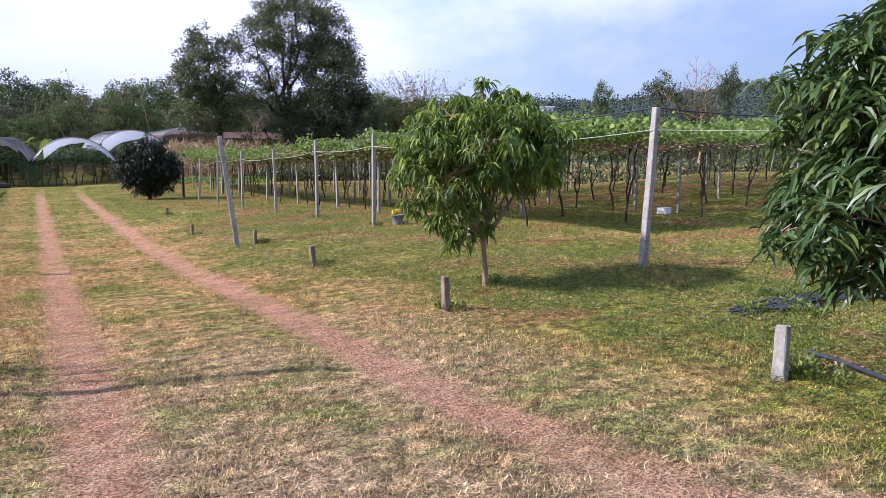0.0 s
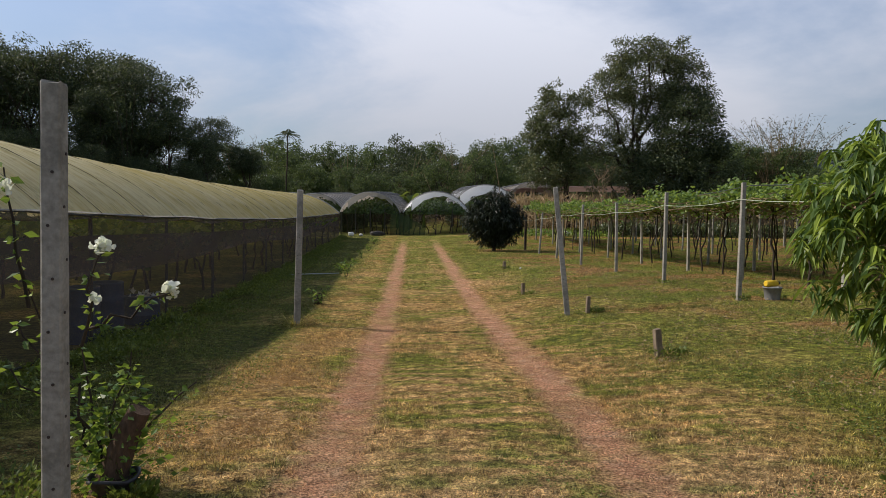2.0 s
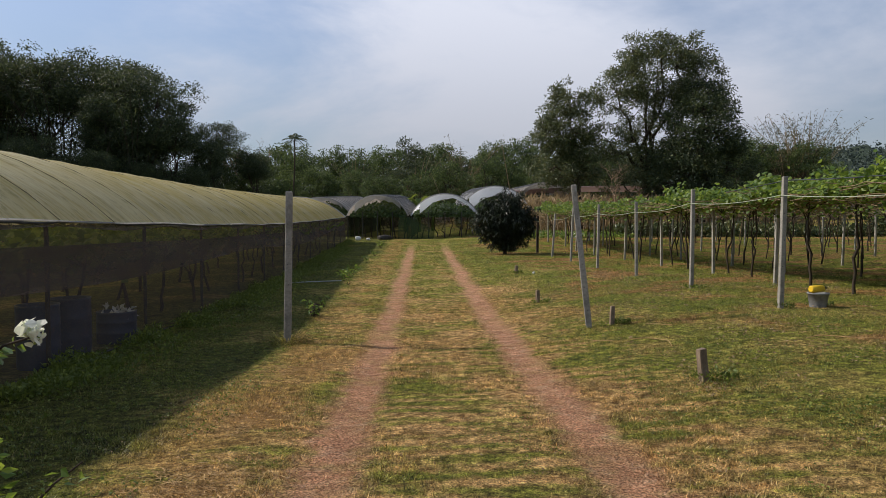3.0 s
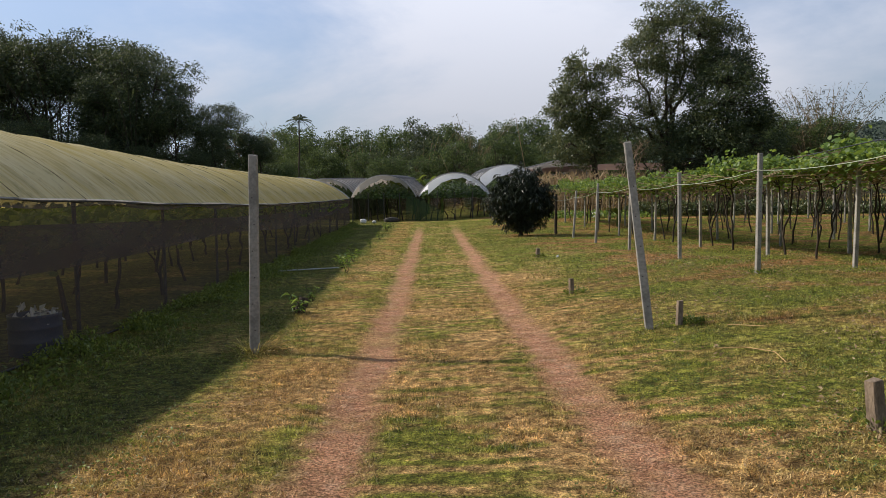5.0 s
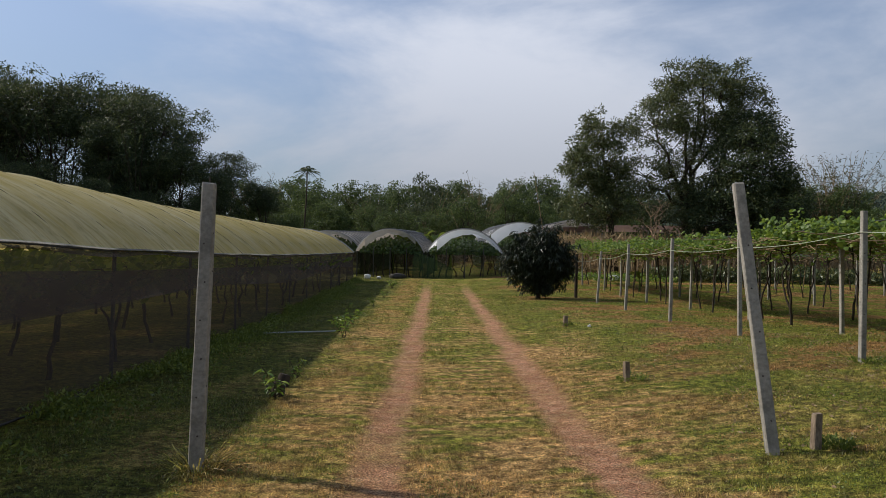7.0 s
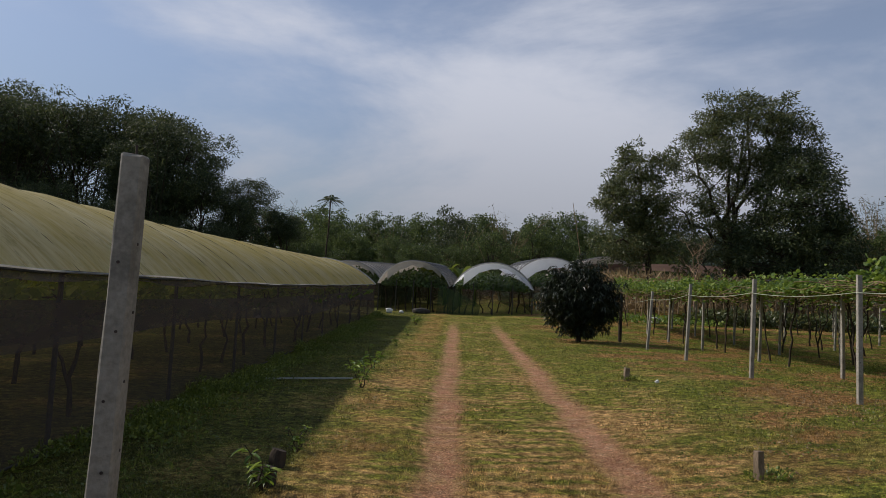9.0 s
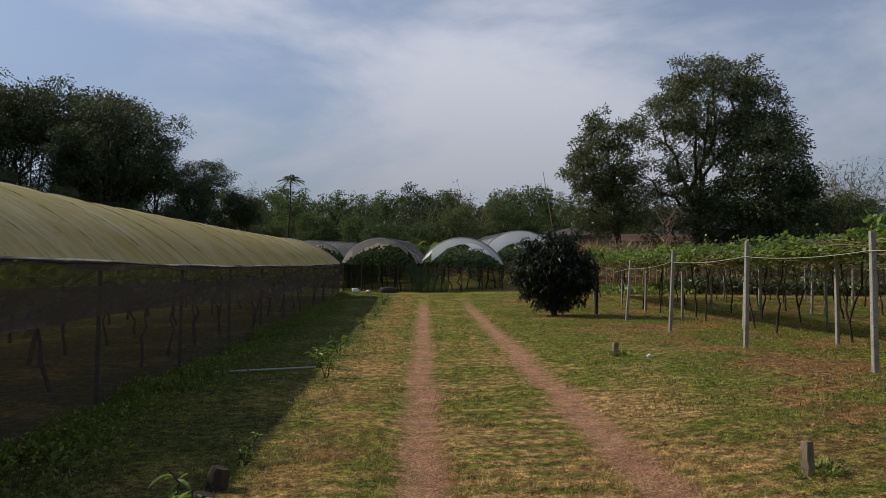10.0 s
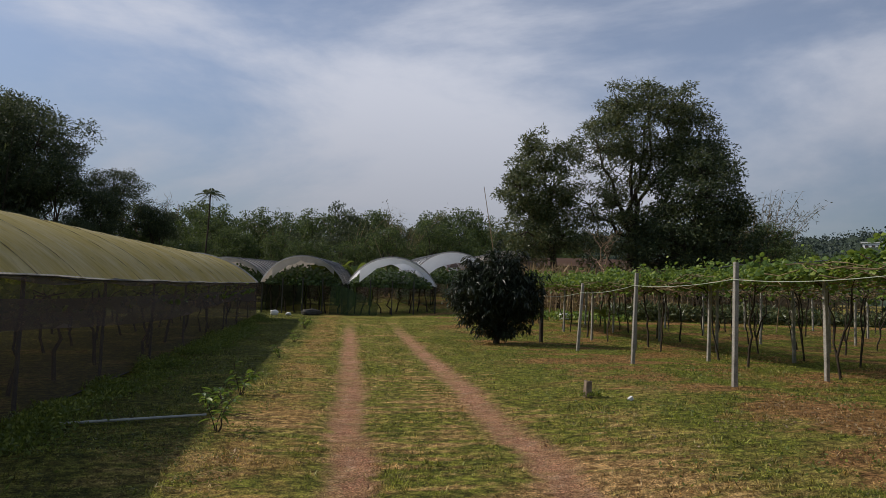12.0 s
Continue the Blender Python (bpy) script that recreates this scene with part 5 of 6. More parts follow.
# ---- tunnels at the end of the track ----
def tunnel(x0, x1, y0, y1, eave, apex, sheet, label, seed, vines=True, crown=M_CLEAR, drop=0.2, skew=0.0, climb=0.8, drift=0.6):
    rng = np.random.default_rng(seed)
    xc, w, rise = (x0 + x1) / 2, x1 - x0, apex - eave
    g = float(land(xc, y0))
    t = thing("tunnel", pose(xc, y0, g), label, "greenhouse", "arched tunnels")
    e, a = eave - g, apex - g
    R = ((w / 2) ** 2 + rise ** 2) / (2 * rise)
    half = math.asin(min(1, w / 2 / R)) if rise < w / 2 else math.pi / 2
    ang = np.linspace(half, -half, 18)
    prof = np.stack((R * np.sin(ang), np.zeros(18), a - R + R * np.cos(ang)), -1)
    rows = []
    for k, y in enumerate(np.linspace(0, y1 - y0, 19)):
        p = prof.copy()
        p[:, 1] = y
        p[:, 0] += drift * k / 18
        p[:, 2] += climb * k / 18 + 0.035 * math.cos(k * math.pi) + rng.normal(0, 0.012, 18)
        rows.append(p)
    part("roof", grid_mesh("roof", rows, sheet), t)
    for y in np.linspace(0, y1 - y0, 15):
        q = prof * 1.0
        q[:, 1] = y
        q[:, 0] += drift * y / (y1 - y0)
        q[:, 2] += 0.05 + climb * y / (y1 - y0)
        part("bow", mesh_np("bow", tube(q, 0.022, 5), [M_PIPE], True), t)
    part("front_hem", mesh_np("front_hem", tube(prof + np.array((0, -0.05, 0.0)), 0.034, 6), [M_CLEAR], True), t, "rolled pale sheet edge")
    # sheet hanging in the crown of the arch
    top = prof[3:-3] + np.array((0, 0.05, 0))
    lowe = top.copy()
    lowe[:, 2] = np.maximum(e + 0.15, top[:, 2] - drop * (1 + skew * np.linspace(-1, 1, 12)) - 0.1 * np.abs(np.linspace(-1, 1, 12)) ** 2 + rng.normal(0, 0.05, 12))
    part("gable_sheet", grid_mesh("gable_sheet", [top, lowe], crown), t)
    for k in range(5):
        x = -w / 2 + 0.06 + (w - 0.12) * k / 4
        part("post", mesh_np("post", tube([(x, 0.12, -0.1), (x, 0.12, e + (0.3 if 0 < k < 4 else 0))], 0.035, 6), [M_DARKPIPE], True), t)
    if vines:
        n = 4200
        x, y = rng.uniform(-w / 2 + 0.2, w / 2 - 0.2, n), rng.uniform(0.2, 4.5, n)
        z = e - 0.1 + (0.12 + 1.05 * (1 - (2 * x / w) ** 2) * rng.random(n)) * rng.random(n) + 0.05 * y
        tagged(part("vine_leaves", mesh_np("vine_leaves", vine_leaves(np.stack((x, y, z), -1), rng.normal(0, 0.7, (n, 3)) + np.array((0, -0.5, 0.6)), 0.15, rng), [M_MANGO2]), t), kind="stuff")
        for k in range(9):
            x = -w / 2 + 0.4 + (w - 0.8) * k / 8 + rng.uniform(-0.15, 0.15)
            yy = rng.uniform(0.5, 3.5)
            part("vine", mesh_np("vine", tube(wavy((x, yy, -0.05), (x + rng.uniform(-0.3, 0.3), yy, e), rng, 0.08, 6), np.linspace(0.05, 0.03, 6), 6), [M_DARKBARK], True), t)
    for sx in (-1, 1):
        s = np.linspace(0, y1 - y0, 4)
        part("side_net", grid_mesh("side_net", [np.stack((sx * (w / 2 - 0.02) + drift * s / (y1 - y0), s, e + climb * s / (y1 - y0)), -1), np.stack((sx * (w / 2 - 0.02) + drift * s / (y1 - y0), s, np.full(4, -0.05)), -1)], M_GREENNET), t)
    s = np.linspace(-w / 2 + 0.05, w / 2 - 0.05, 8)
    part("rear_net", grid_mesh("rear_net", [np.stack((s + drift, np.full(8, y1 - y0 - 0.1), np.full(8, e + 0.4 + climb)), -1), np.stack((s + drift, np.full(8, y1 - y0 - 0.1), np.full(8, 0.0)), -1)], M_NETBAND), t)
    return t


tunnel(-10.6, -5.7, 58, 80, 1.95, 3.35, M_DUSTY, "arched tunnel of dusty grey-brown plastic sheet", 401, True, M_CLEAR, 0.2, 0.0, 0.8)
tunnel(-5.45, -0.95, 53, 76, 1.85, 3.35, M_DUSTY, "arched tunnel of torn grey-brown plastic with vines inside", 402, True, M_CLEAR, 0.3, 0.5)
tunnel(-0.75, 4.3, 53, 77, 1.85, 3.45, M_WHITE, "arched tunnel of white plastic with vines inside", 403, True, M_WHITE, 0.4, 0.75)
tunnel(3.3, 9.3, 60, 84, 2.3, 4.35, M_WHITE, "wide arched tunnel of bright white plastic", 404, True, M_WHITE, 0.7, 0.6, 0.9, 0.6)
tunnel(8.6, 14.6, 66, 88, 3.0, 5.0, M_DUSTY, "arched tunnel of brownish ribbed plastic by the tall trees", 405, True, M_CLEAR, 0.2, 0.0, 0.5)
gn = thing("green_net_screen", Matrix(), "sagging green net slung between the two tunnels", "net")
rows = []
for s in np.linspace(0, 1, 9):
    x = -1.6 + 2.6 * s
    rows.append(np.array([(x, 52.6 + 0.2 * math.sin(s * 5), 1.9 - 1.1 * s ** 1.3), (x - 0.05, 52.4, 1.0 - 0.55 * s), (x - 0.1, 52.3, float(land(x, 52)) + 0.02)]))
part("net", grid_mesh("net", rows, M_GREENNET), gn)

# brown shed roof and dry maize beyond the vineyard
shed = thing("brown_shed", Matrix(), "low shed with a rusty brown net roof on poles", "shed")
rows = [np.stack((np.linspace(8, 30, 10), np.full(10, y), 4.0 + 0.7 * np.sin(np.linspace(0.2, 2.9, 10)) + 0.25 * math.sin(y)), -1) for y in np.linspace(66, 76, 6)]
part("roof", grid_mesh("roof", rows, M_BROWNROOF), shed)
for x in np.linspace(8.2, 29.8, 8):
    for y in (66.2, 75.8):
        part("pole", mesh_np("pole", tube([(x, y, 0.6), (x, y, 4.3)], 0.06, 6), [M_CANE], True), shed)
rng_m = np.random.default_rng(55)
n = 8200
mx_, my_ = rng_m.uniform(8, 34, n), rng_m.uniform(55, 65, n)
mz_ = land(mx_, my_) + rng_m.uniform(0.1, 2.6, n)
tagged(part("dry_maize", mesh_np("dry_maize", flat_leaves(np.stack((mx_, my_, mz_), -1), rng_m.normal(0, 0.6, (n, 3)) + np.array((0, 0, 0.5)), 0.8, 0.1, rng_m), [M_DRYPLANT])), "stand of dry brown maize beyond the vineyard", "maize", "", "stuff")
n = 1300
bx_, by_ = rng_m.uniform(7.5, 15, n), rng_m.uniform(50, 54, n)
tagged(part("low_vines", mesh_np("low_vines", vine_leaves(np.stack((bx_, by_, land(bx_, by_) + rng_m.uniform(0.02, 0.35, n)), -1), rng_m.normal(0, 0.7, (n, 3)) + np.array((0, -0.3, 0.5)), 0.14, rng_m), [M_VINE])), "leafy creeping vines at the far end of the field", "vines", "", "stuff")
n = 15000
hx_ = np.concatenate((rng_m.uniform(34, 37, n // 2), rng_m.uniform(14, 36, n - n // 2)))
hy_ = np.concatenate((rng_m.uniform(-4, 54, n // 2), rng_m.uniform(51, 54, n - n // 2)))
hz_ = land(hx_, hy_) + rng_m.random(n) * (0.5 + 1.5 * field_noise(hx_, hy_, 1.6, 91)) * np.where(hx_ > 33.5, 1.0, 0.55)
tagged(part("hedge", mesh_np("hedge", flat_leaves(np.stack((hx_, hy_, hz_), -1), rng_m.normal(0, 0.7, (n, 3)) + np.array((0, 0, 0.4)), rng_m.uniform(0.2, 0.42, n), rng_m.uniform(0.1, 0.2, n), rng_m), [M_OLIVE])), "rough green scrub along the far sides of the vineyard", "scrub", "", "stuff")
fence = thing("stake_fence", Matrix(), "row of rough dry stakes behind the vineyard", "fence")
STAKE = mesh_np("stake", tube([(0, 0, -0.1), (0.02, 0, 0.8), (0, 0, 1.7)], (0.04, 0.035, 0.03), 6), [M_CANE], True)
for k in range(60):
    x = 9 + k * 0.42 + rng_m.uniform(-0.1, 0.1)
    o = part("stake", STAKE, fence)
    o.matrix_basis = on_land(x, 53.5 + 0.05 * k, rng_m.uniform(-4, 4), rng_m.uniform(-5, 5), 0, rng_m.uniform(-0.2, 0.25))

# thin poles
for x, y, h, lean, label in ((5.6, 41.5, 6.0, -9, "tall thin leaning bamboo pole by the mango bush"), (5.75, 41.8, 3.2, -4, "thin bamboo pole by the mango bush"), (20.5, 46, 3.6, 6, "thin bamboo pole above the vineyard"), (3.0, 64.0, 5.4, -22, "thin bent bamboo pole behind the white tunnel")):
    thing("bamboo_pole", on_land(x, y, 0, lean), label, "pole", "bamboo poles", "", mesh_np("bamboo_pole", tube([(0, 0, -0.1), (0.02, 0, h * 0.5), (-0.03, 0, h)], (0.026, 0.022, 0.012), 6), [M_CANE], True))

# ---- small plants ----
n = 80000
ry = rng_m.uniform(5, 47, n)
rx = wall_x(ry) + 0.12 + np.abs(rng_m.normal(0, 0.42, n))
keep = rng_m.random(n) < 2.2 * (field_noise(rx, ry, 0.8, 88) - 0.25)
rx, ry = rx[keep], ry[keep]
n = len(rx)
rz = land(rx, ry) + rng_m.beta(1.3, 2.4, n) * 0.36 * field_noise(rx, ry, 0.9, 89) + 0.01
tagged(part("weeds", mesh_np("weeds", flat_leaves(np.stack((rx, ry, rz), -1), rng_m.normal(0, 0.8, (n, 3)) + np.array((0, 0, 0.5)), rng_m.uniform(0.03, 0.085, n), rng_m.uniform(0.018, 0.04, n), rng_m), [M_WEED])), "low leafy green weeds along the foot of the net", "weeds", "", "stuff")


def tuft(x, y, r, h, count, seed, mat, name, label):
    rng = np.random.default_rng(seed)
    a = rng.uniform(0, 6.28, count)
    q = np.sqrt(rng.random(count)) * r
    P = np.stack((x + q * np.cos(a), y + q * np.sin(a), np.zeros(count)), -1)
    P[:, 2] = land(P[:, 0], P[:, 1]) + rng.random(count) * h * 0.6
    D = np.stack((np.cos(a) * 0.6, np.sin(a) * 0.6, rng.uniform(0.3, 1.2, count)), -1)
    if name == "grass_tuft":
        P[:, 2] = land(P[:, 0], P[:, 1]) - 0.01
        ch = long_leaves(P, D, h * rng.uniform(0.5, 1.2, count), 0.012, 0.5, rng)
    else:
        ch = flat_leaves(P, D, rng.uniform(0.02, 0.055, count), rng.uniform(0.015, 0.035, count), rng)
    o = thing(name, Matrix.Translation((0, 0, 0)), label, "plant", "", "stuff", mesh_np(name, ch, [mat]))
    return o


tuft(-2.05, 14.05, 0.22, 0.42, 170, 501, M_BLADE, "grass_tuft", "long grass tuft round a concrete post")
for i, (x, y) in enumerate([(3.3, 14.0), (2.95, 5.8), (3.1, 10.1), (3.85, 2.45), (6.15, 14.35), (6.1, 18.0), (4.15, 6.75), (4.3, 7.0), (6.9, 14.6), (-1.8, 5.4), (3.2, 25.3), (2.63, 17.7), (5.6, 4.0), (6.2, 3.9), (6.8, 4.15), (7.3, 3.8), (4.1, 2.6), (3.9, 2.3), (6.5, 4.4), (5.9, 3.6)]):
    tuft(x + 0.06, y, (0.12, 0.16, 0.22)[i % 3], 0.12, 170, 510 + i, M_WEED, "weed_patch", "small leafy weeds at the foot of a post or trunk")


for i, (x, y, r) in enumerate([(-1.85, 5.25, 0.2), (-2.1, 5.6, 0.24), (-1.55, 5.75, 0.13), (-2.35, 5.9, 0.28)]):
    tuft(x, y, r, 0.14, 300, 560 + i, M_WEED, "weed_patch", "leafy weeds round a concrete post and pot")
rng_s = np.random.default_rng(77)
for sx, sy, sr, cnt in ((-1.3, 7.3, 0.5, 1500), (-1.3, 9.2, 0.5, 800), (-1.5, 11.5, 0.45, 700), (-1.5, 19.0, 0.4, 450), (-1.75, 21.5, 0.4, 450), (5.2, 7.8, 0.8, 500), (5.4, 11.2, 0.9, 500)):
    P = np.stack((rng_s.normal(sx, sr * 0.45, cnt), rng_s.normal(sy, sr * 0.8, cnt), np.zeros(cnt)), -1)
    P[:, 2] = land(P[:, 0], P[:, 1]) + rng_s.uniform(0.01, 0.045, cnt)
    D = rng_s.normal(0, 1, (cnt, 3)) * np.array((1, 1, 0.12))
    tagged(part("straw", mesh_np("straw", flat_leaves(P, D, rng_s.uniform(0.03, 0.10, cnt), rng_s.uniform(0.003, 0.007, cnt), rng_s), [M_STRAWSTUFF])), "dry orange straw and clippings raked on the grass", "straw", "", "stuff")


def sapling(x, y, h, seed, label):
    rng = np.random.default_rng(seed)
    t = thing("sapling", on_land(x, y), label, "plant", "saplings beside the track")
    P, D = [], []
    for _ in range(4):
        a = rng.uniform(0, 6.28)
        tip = np.array((np.cos(a) * h * 0.45, np.sin(a) * h * 0.45, h * rng.uniform(0.6, 1.0)))
        p = wavy((0, 0, -0.03), tip, rng, 0.03, 5)
        part("stem", mesh_np("stem", tube(p, np.linspace(0.008, 0.004, 5), 5, False), [M_DARKBARK], True), t)
        for s in rng.uniform(0.35, 1, 11):
            P.append(np.array([np.interp(s, np.linspace(0, 1, 5), p[:, k]) for k in range(3)]))
            b = rng.uniform(0, 6.28)
            D.append((np.cos(b), np.sin(b), rng.uniform(-0.1, 0.8)))
    part("leaves", mesh_np("leaves", long_leaves(np.array(P), np.array(D, float), h * 0.36 * rng.uniform(0.6, 1.1, len(P)), h * 0.09, 0.5, rng), [M_BOUGAIN]), t)


for i, (x, y, h) in enumerate([(-2.1, 17.1, 0.42), (-2.1, 23.3, 0.5), (-2.35, 24.4, 0.5), (-2.25, 26.0, 0.55), (-2.25, 41.5, 0.5), (-2.35, 42.3, 0.45), (-2.15, 18.6, 0.3), (-2.2, 31.5, 0.35), (-2.2, 36.0, 0.4)]):
    sapling(x, y, h, 601 + i, "small leafy sapling at the shaded edge of the track")
for i, (x, y) in enumerate([(-2.12, 17.25), (-2.2, 17.9)]):
    thing("stump", on_land(x, y, 0, 6, 30), "short dark cut tree stump in the grass", "stump", "", "", mesh_np("stump", tube([(0, 0, -0.05), (0, 0, 0.12), (0.01, 0, 0.17)], (0.095, 0.085, 0.075), 9), [M_DARKBARK], True))


# bougainvillea by the near post
def bougainvillea(x, y):
    rng = np.random.default_rng(71)
    t = thing("bougainvillea", on_land(x, y), "bougainvillea with white flowers and an old cut trunk", "plant")
    g = float(land(x, y))
    stub_p = [(0.0, 0, -0.1), (0.06, 0.0, 0.15), (0.15, -0.02, 0.36), (0.22, -0.03, 0.49)]
    part("cut_trunk", mesh_np("cut_trunk", tube(stub_p, (0.12, 0.085, 0.07, 0.062), 9), [M_CUT], True), t, "thick old trunk sawn off at knee height")
    stems = [wavy((0, 0, 0.1), (-0.12, 0.0, 0.85), rng, 0.02, 6), wavy((-0.12, 0.0, 0.85), (0.02, -0.05, 1.4 - g), rng, 0.03, 6), wavy((-0.08, 0, 0.95), (0.42, -0.1, 1.16 - g), rng, 0.035, 7), wavy((0.05, 0, 0.2), (0.5, 0.1, 0.62), rng, 0.03, 6), wavy((0, 0, 0.1), (-0.3, -0.2, 1.2), rng, 0.05, 7), wavy((0, 0, 0.1), (0.12, 0.1, 0.8), rng, 0.03, 6), wavy((0, 0, 0.15), (-0.5, -0.05, 0.75), rng, 0.04, 6), wavy((-0.1, 0, 0.5), (-0.48, 0.0, 1.0), rng, 0.04, 6), wavy((-0.3, -0.2, 1.1), (-0.36, -0.3, 1.85), rng, 0.04, 6)]
    P, D = [], []
    for s in stems:
        part("stem", mesh_np("stem", tube(s, np.linspace(0.011, 0.004, len(s)), 5, False), [M_DARKBARK], True), t)
        for q in rng.uniform(0.1, 1.0, 24):
            P.append(np.array([np.interp(q, np.linspace(0, 1, len(s)), s[:, k]) for k in range(3)]) + rng.normal(0, 0.02, 3))
            b = rng.uniform(0, 6.28)
            D.append((np.cos(b), np.sin(b), rng.uniform(-0.7, 0.3)))
    for _ in range(520):
        a, q = rng.uniform(0, 6.28), abs(rng.normal(0, 0.15))
        P.append(np.array((np.cos(a) * q + 0.05, np.sin(a) * q, rng.beta(1.3, 2.2) * 0.8)))
        D.append((np.cos(a), np.sin(a), rng.uniform(-0.4, 0.5)))
    n = len(P)
    part("leaves", mesh_np("leaves", flat_leaves(np.array(P), np.array(D, float), rng.uniform(0.04, 0.078, n), rng.uniform(0.026, 0.048, n), rng), [M_BOUGAIN]), t)
    for c, r, k in (((0.02, -0.05, 1.41 - g), 0.05, 90), ((0.42, -0.1, 1.18 - g), 0.044, 70), ((-0.02, -0.03, 1.12 - g), 0.026, 16), ((-0.36, -0.3, 1.75), 0.04, 14)):
        d = unit(rng.normal(0, 1, (k, 3)))
        part("flower", mesh_np("flower", vine_leaves(np.array(c) + d * r * rng.uniform(0.1, 1.25, (k, 1)), d + rng.normal(0, 0.8, (k, 3)), 0.036 * rng.uniform(0.6, 1.1, k), rng), [M_PETAL]), t, "cluster of white papery bracts")


bougainvillea(-1.78, 5.92)
pot = thing("plant_pot", on_land(-1.70, 5.86) @ Matrix.Scale(0.82, 4), "broken black plastic plant pot round the old trunk", "pot")
pot_prof = [(0.10, 0.0), (0.16, 0.12), (0.175, 0.13), (0.175, 0.15), (0.16, 0.15), (0.12, 0.03)]
n_p = 20
a_p = np.arange(n_p) * 2 * np.pi / n_p
V_p = np.concatenate([np.stack((q * np.cos(a_p), q * np.sin(a_p), z + 0.012 * np.sin(3 * a_p)), -1) for q, z in pot_prof])
k_p, j_p = np.meshgrid(np.arange(len(pot_prof) - 1), np.arange(n_p), indexing="ij")
part("bowl", mesh_np("bowl", [(V_p, np.stack((k_p * n_p + j_p, k_p * n_p + (j_p + 1) % n_p, (k_p + 1) * n_p + (j_p + 1) % n_p, (k_p + 1) * n_p + j_p), -1).reshape(-1, 4))], [M_HOSE], True), pot)
part("soil", mesh_np("soil", [(np.vstack((V_p[-n_p:] + np.array((0, 0, 0.07)), [(0, 0, 0.11)])), np.stack((np.arange(n_p), (np.arange(n_p) + 1) % n_p, np.full(n_p, n_p)), -1))], [M_DARKBARK], True), pot)


# ---- loose things ----
def drum(m, h, r, mat, label, filled=False):
    t = thing("drum", m, label, "barrel", "drums behind the net")
    prof = [(r * 0.97, 0), (r, 0.03), (r, h * 0.3), (r * 1.03, h * 0.33), (r, h * 0.36), (r, h * 0.64), (r * 1.03, h * 0.67), (r, h * 0.7), (r, h - 0.03), (r * 1.02, h), (r * 0.96, h), (r * 0.95, h - 0.12)]
    n = 28
    a = np.arange(n) * 2 * np.pi / n
    V = np.concatenate([np.stack((q * np.cos(a), q * np.sin(a), np.full(n, z)), -1) for q, z in prof])
    k, j = np.meshgrid(np.arange(len(prof) - 1), np.arange(n), indexing="ij")
    F = np.stack((k * n + j, k * n + (j + 1) % n, (k + 1) * n + (j + 1) % n, (k + 1) * n + j), -1).reshape(-1, 4)
    part("shell", mesh_np("shell", [(V, F)], [mat], True), t)
    lid = V[-n:]
    part("lid" if not filled else "floor", mesh_np("lid", [(np.vstack((lid, [(0, 0, h - 0.12)])), np.stack((np.arange(n), (np.arange(n) + 1) % n, np.full(n, n)), -1))], [mat], True), t)
    return t


drum(on_land(-4.88, 12.1), 0.82, 0.255, M_DRUM, "tall blue plastic drum behind the dark net")
drum(on_land(-4.9, 12.95), 0.84, 0.265, M_DRUM, "tall blue plastic drum behind the dark net")
d3 = drum(on_land(-4.86, 14.3), 0.5, 0.3, M_DRUM, "dark blue tub heaped with pale rubble", True)
rr = np.random.default_rng(12)
P = np.stack((rr.normal(0, 0.12, 60), rr.normal(0, 0.12, 60), 0.40 + rr.random(60) * 0.14), -1)
part("rubble", mesh_np("rubble", flat_leaves(P, rr.normal(0, 1, (60, 3)), 0.12, 0.07, rr, 0.4), [M_BAG]), d3, "pale broken shells and chips")

bucket = thing("bucket", on_land(6.85, 14.45) @ Matrix.Scale(0.85, 4), "grey plastic bucket standing by a vineyard post", "bucket")
bp = [(0.15, 0.0), (0.155, 0.02), (0.19, 0.26), (0.205, 0.262), (0.205, 0.29), (0.185, 0.29), (0.16, 0.06)]
nb = 26
ab = np.arange(nb) * 2 * np.pi / nb
Vb = np.concatenate([np.stack((q * np.cos(ab), q * np.sin(ab), np.full(nb, z)), -1) for q, z in bp])
kb, jb = np.meshgrid(np.arange(len(bp) - 1), np.arange(nb), indexing="ij")
part("pail", mesh_np("pail", [(Vb, np.stack((kb * nb + jb, kb * nb + (jb + 1) % nb, (kb + 1) * nb + (jb + 1) % nb, (kb + 1) * nb + jb), -1).reshape(-1, 4)), (np.vstack((Vb[-nb:], [(0, 0, 0.06)])), np.stack((np.arange(nb), (np.arange(nb) + 1) % nb, np.full(nb, nb)), -1))], [M_GREY], True), bucket)
part("handle", mesh_np("handle", tube([(0.2 * math.cos(q), 0.03, 0.27 - 0.05 * math.sin(q)) for q in np.linspace(0, math.pi, 9)], 0.005, 5), [M_PIPE], True), bucket)
can = thing("canister", on_land(6.83, 14.43, 0, 0, 20, 0.25), "yellow plastic canister lying across the bucket", "canister")
part("body", mesh_np("body", tube([(-0.17, 0, 0.06), (-0.15, 0, 0.06), (0.1, 0, 0.06), (0.12, 0, 0.06)], (0.045, 0.062, 0.062, 0.04), 14), [M_YELLOW], True), can)
part("cap", mesh_np("cap", tube([(0.12, 0, 0.06), (0.18, 0, 0.07)], (0.03, 0.028), 10), [M_DARKPIPE], True), can, "dark screw cap")


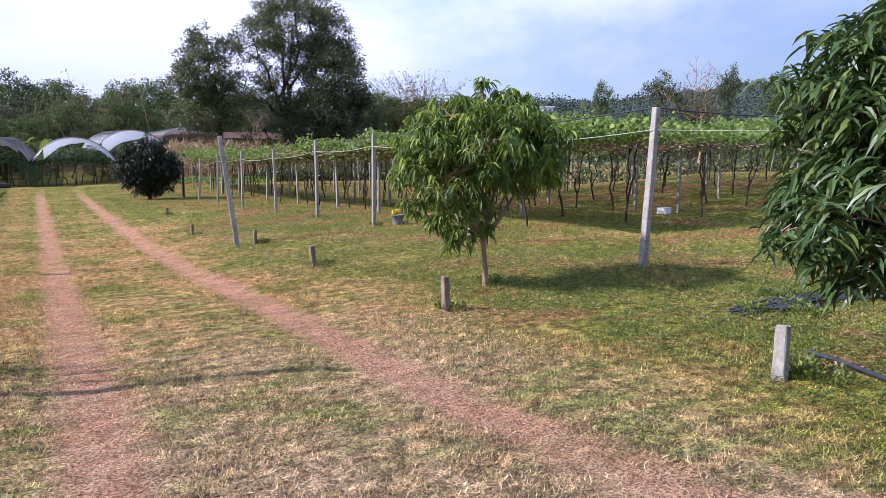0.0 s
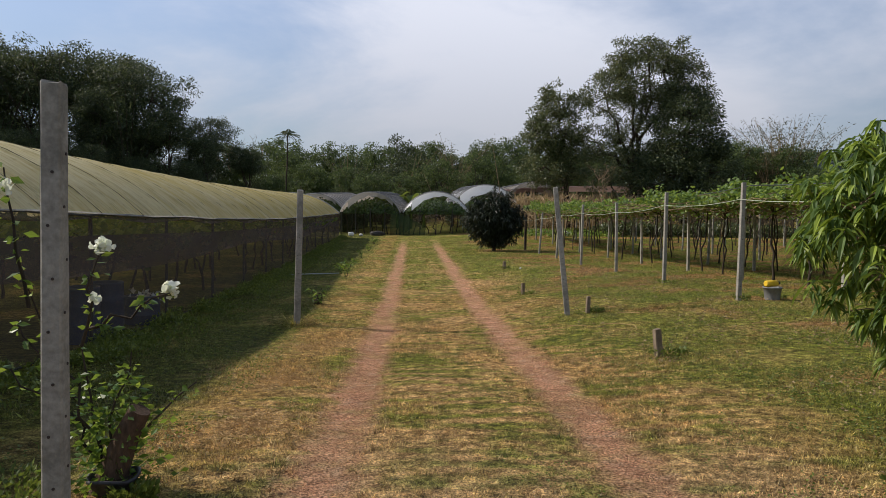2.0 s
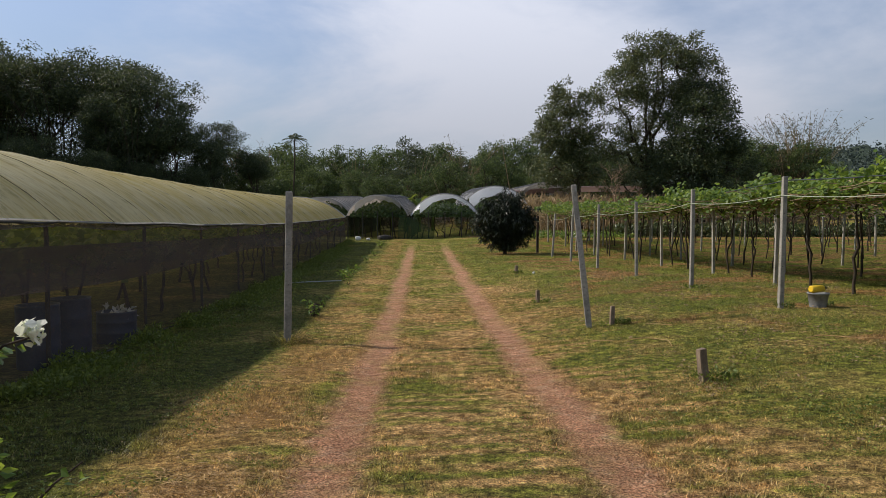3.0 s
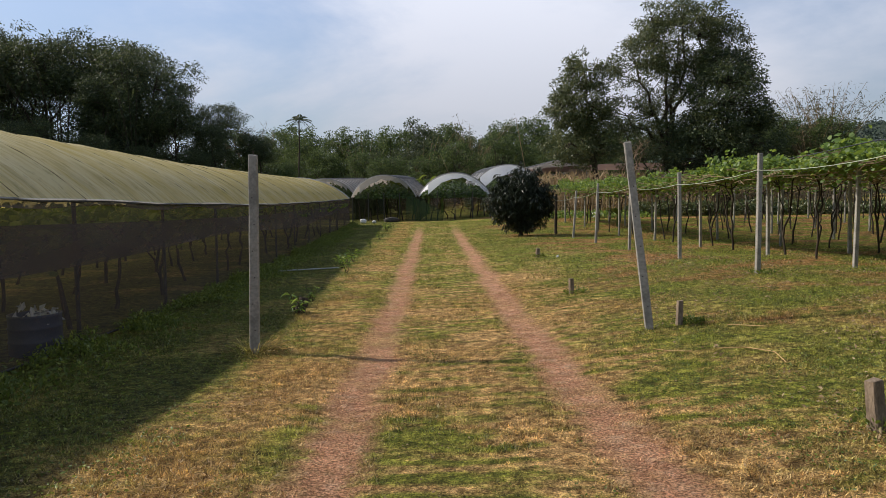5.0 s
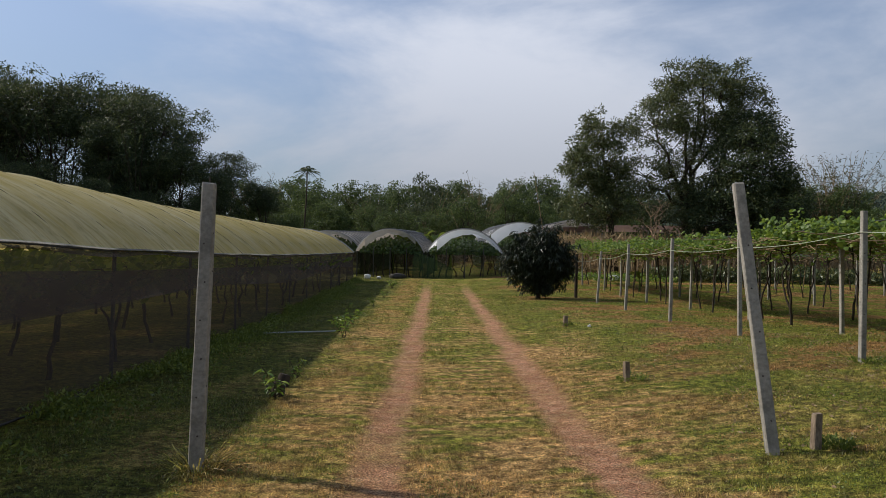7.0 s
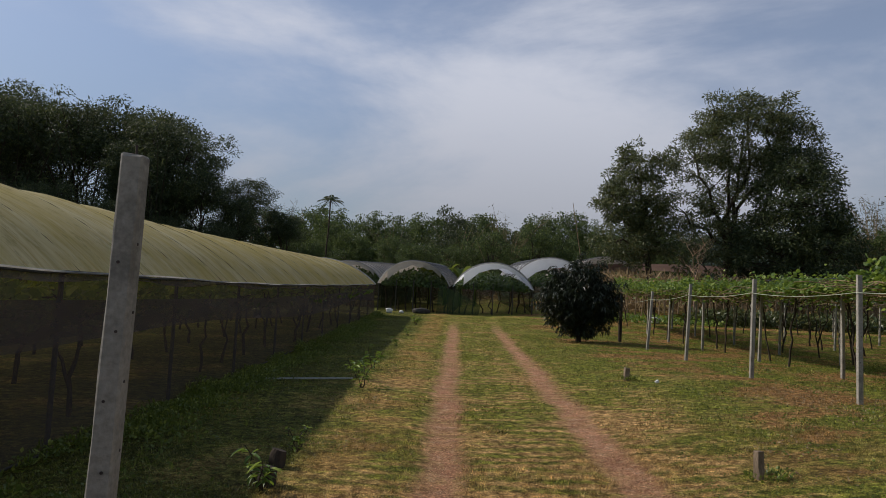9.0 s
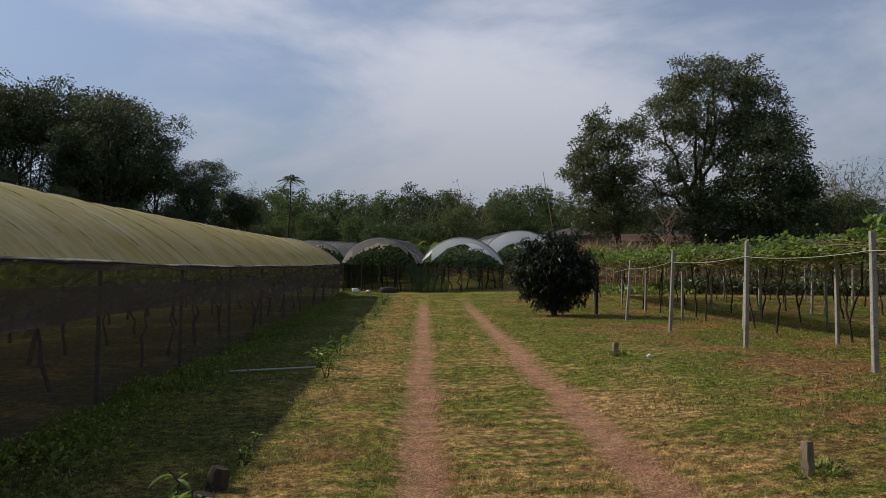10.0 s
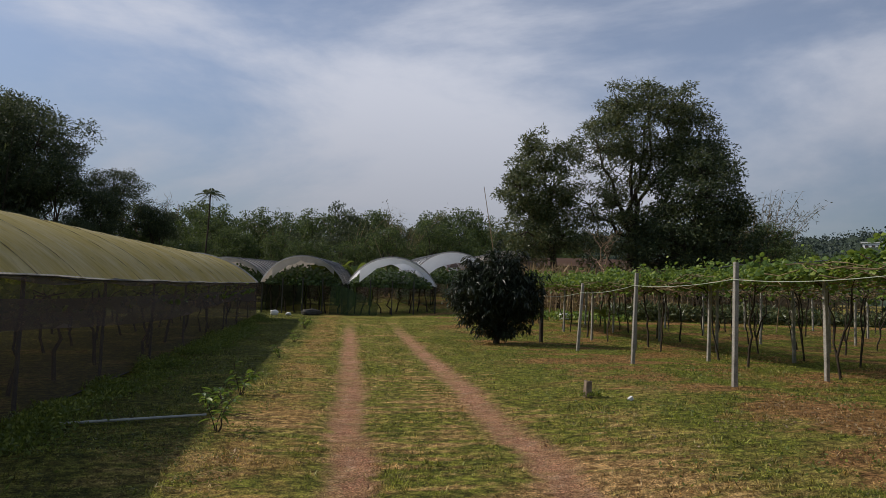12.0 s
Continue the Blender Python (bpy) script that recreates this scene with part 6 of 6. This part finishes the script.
def soft_box(name, m, size, mat, label, category, seed, rough=0.1):
    rng = np.random.default_rng(seed)
    bm = bmesh.new()
    bmesh.ops.create_cube(bm, size=1)
    bmesh.ops.subdivide_edges(bm, edges=bm.edges, cuts=3, use_grid_fill=True)
    for v in bm.verts:
        if rough > 0.05:
            v.co = v.co.lerp(v.co.normalized() * 0.6, 0.6)
        v.co += Vector(rng.normal(0, rough * 0.5, 3))
        v.co = Vector((v.co.x * size[0], v.co.y * size[1], (v.co.z + 0.5) * size[2]))
    return thing(name, m, label, category, "", "", from_bm(name, bm, mat, rough > 0.05))


soft_box("foam_box", on_land(15.05, 13.3, 0, 0, 20), (0.4, 0.28, 0.18), M_BAG, "white foam box on the ground under the vines", "box", 1, 0.01)
soft_box("sack", on_land(-4.4, 50.5, 0, 0, 15), (0.34, 0.26, 0.26), M_BAG, "crumpled white sack before the grey tunnel", "sack", 2, 0.14)
soft_box("sack", on_land(-3.7, 50.7, 0, 0, 70), (0.26, 0.2, 0.15), M_BAG, "small crumpled white sack before the grey tunnel", "sack", 3, 0.14)
soft_box("sack", on_land(11.2, 51.0, 0, 0, 30), (0.5, 0.4, 0.32), M_BAG, "crumpled white sack at the far end of the vineyard", "sack", 4, 0.14)
soft_box("sack", on_land(-2.6, 51.5, 0, 0, 30), (0.9, 0.7, 0.3), M_DARKPIPE, "heap of dark sheeting before the tunnels", "sack", 5, 0.14)
soft_box("crate", on_land(5.6, 43.5, 0, 0, 12), (0.45, 0.4, 0.42), M_CONCRETE, "small grey block beside the far stub", "block", 6, 0.01)
soft_box("paper_cup", on_land(3.66, 24.75, 0, 60, 10, 0.01), (0.05, 0.05, 0.07), M_BAG, "small white paper cup dropped in the grass", "litter", 7, 0.02)
thing("white_pipe", Matrix(), "pale plastic water pipe lying across the shaded grass", "pipe", "", "", mesh_np("white_pipe", tube([(x, 23.55 + (x + 3.95) * 0.42, float(land(x, 23.7)) + 0.05) for x in np.linspace(-3.95, -2.4, 6)], 0.016, 8), [M_PVC], True))


def lying_hose(points, r, mat, name, label):
    p = np.array([(x, y, float(land(x, y)) + r + 0.02) for x, y in points])
    t = np.linspace(0, 1, len(p))
    s = np.linspace(0, 1, 30)
    fine = np.stack([np.interp(s, t, p[:, k]) for k in range(3)], -1)
    fine[1:-1, :2] = (fine[:-2, :2] + fine[1:-1, :2] * 2 + fine[2:, :2]) / 4
    thing(name, Matrix(), label, "hose", "", "", mesh_np(name, tube(fine, r, 7), [mat], True))


rng_h = np.random.default_rng(19)
for k in range(13):
    w = rng_h.uniform(-0.36, 0.36, 6)
    lying_hose([(5.2 + rng_h.uniform(0, 1.1), 3.85 + w[0]), (6.2, 3.95 + w[1]), (6.9, 4.0 + w[2] * 0.8), (7.6, 3.75 + w[3] * 0.7), (8.3, 3.5 + w[4]), (9.4, 3.0 + w[5])], 0.016, M_HOSE, "drip_hose", "black irrigation hose lying in a loose bundle on the grass")
lying_hose([(4.5, 2.72), (4.46, 2.5), (4.3, 2.1), (4.12, 1.6)], 0.02, M_HOSE, "drip_hose", "short length of black hose beside a stub post")
lying_hose([(3.05, 12.6), (3.3, 12.5), (3.45, 12.2), (3.35, 11.8)], 0.0045, M_STRAWSTUFF, "dry_twig", "pale dry twig lying in the grass")
lying_hose([(3.6, 13.6), (3.72, 13.5), (3.9, 13.3)], 0.0045, M_STRAWSTUFF, "dry_twig", "pale dry twig lying in the grass")
lying_hose([(5.0, 11.6), (5.25, 11.75), (5.55, 11.5), (5.8, 11.4), (6.0, 11.5)], 0.006, M_STRAWSTUFF, "dry_twig", "pale dry twig lying in the grass")
lying_hose([(2.5, 12.9), (2.62, 12.72), (2.8, 12.6)], 0.0045, M_STRAWSTUFF, "dry_twig", "pale dry twig lying in the grass")
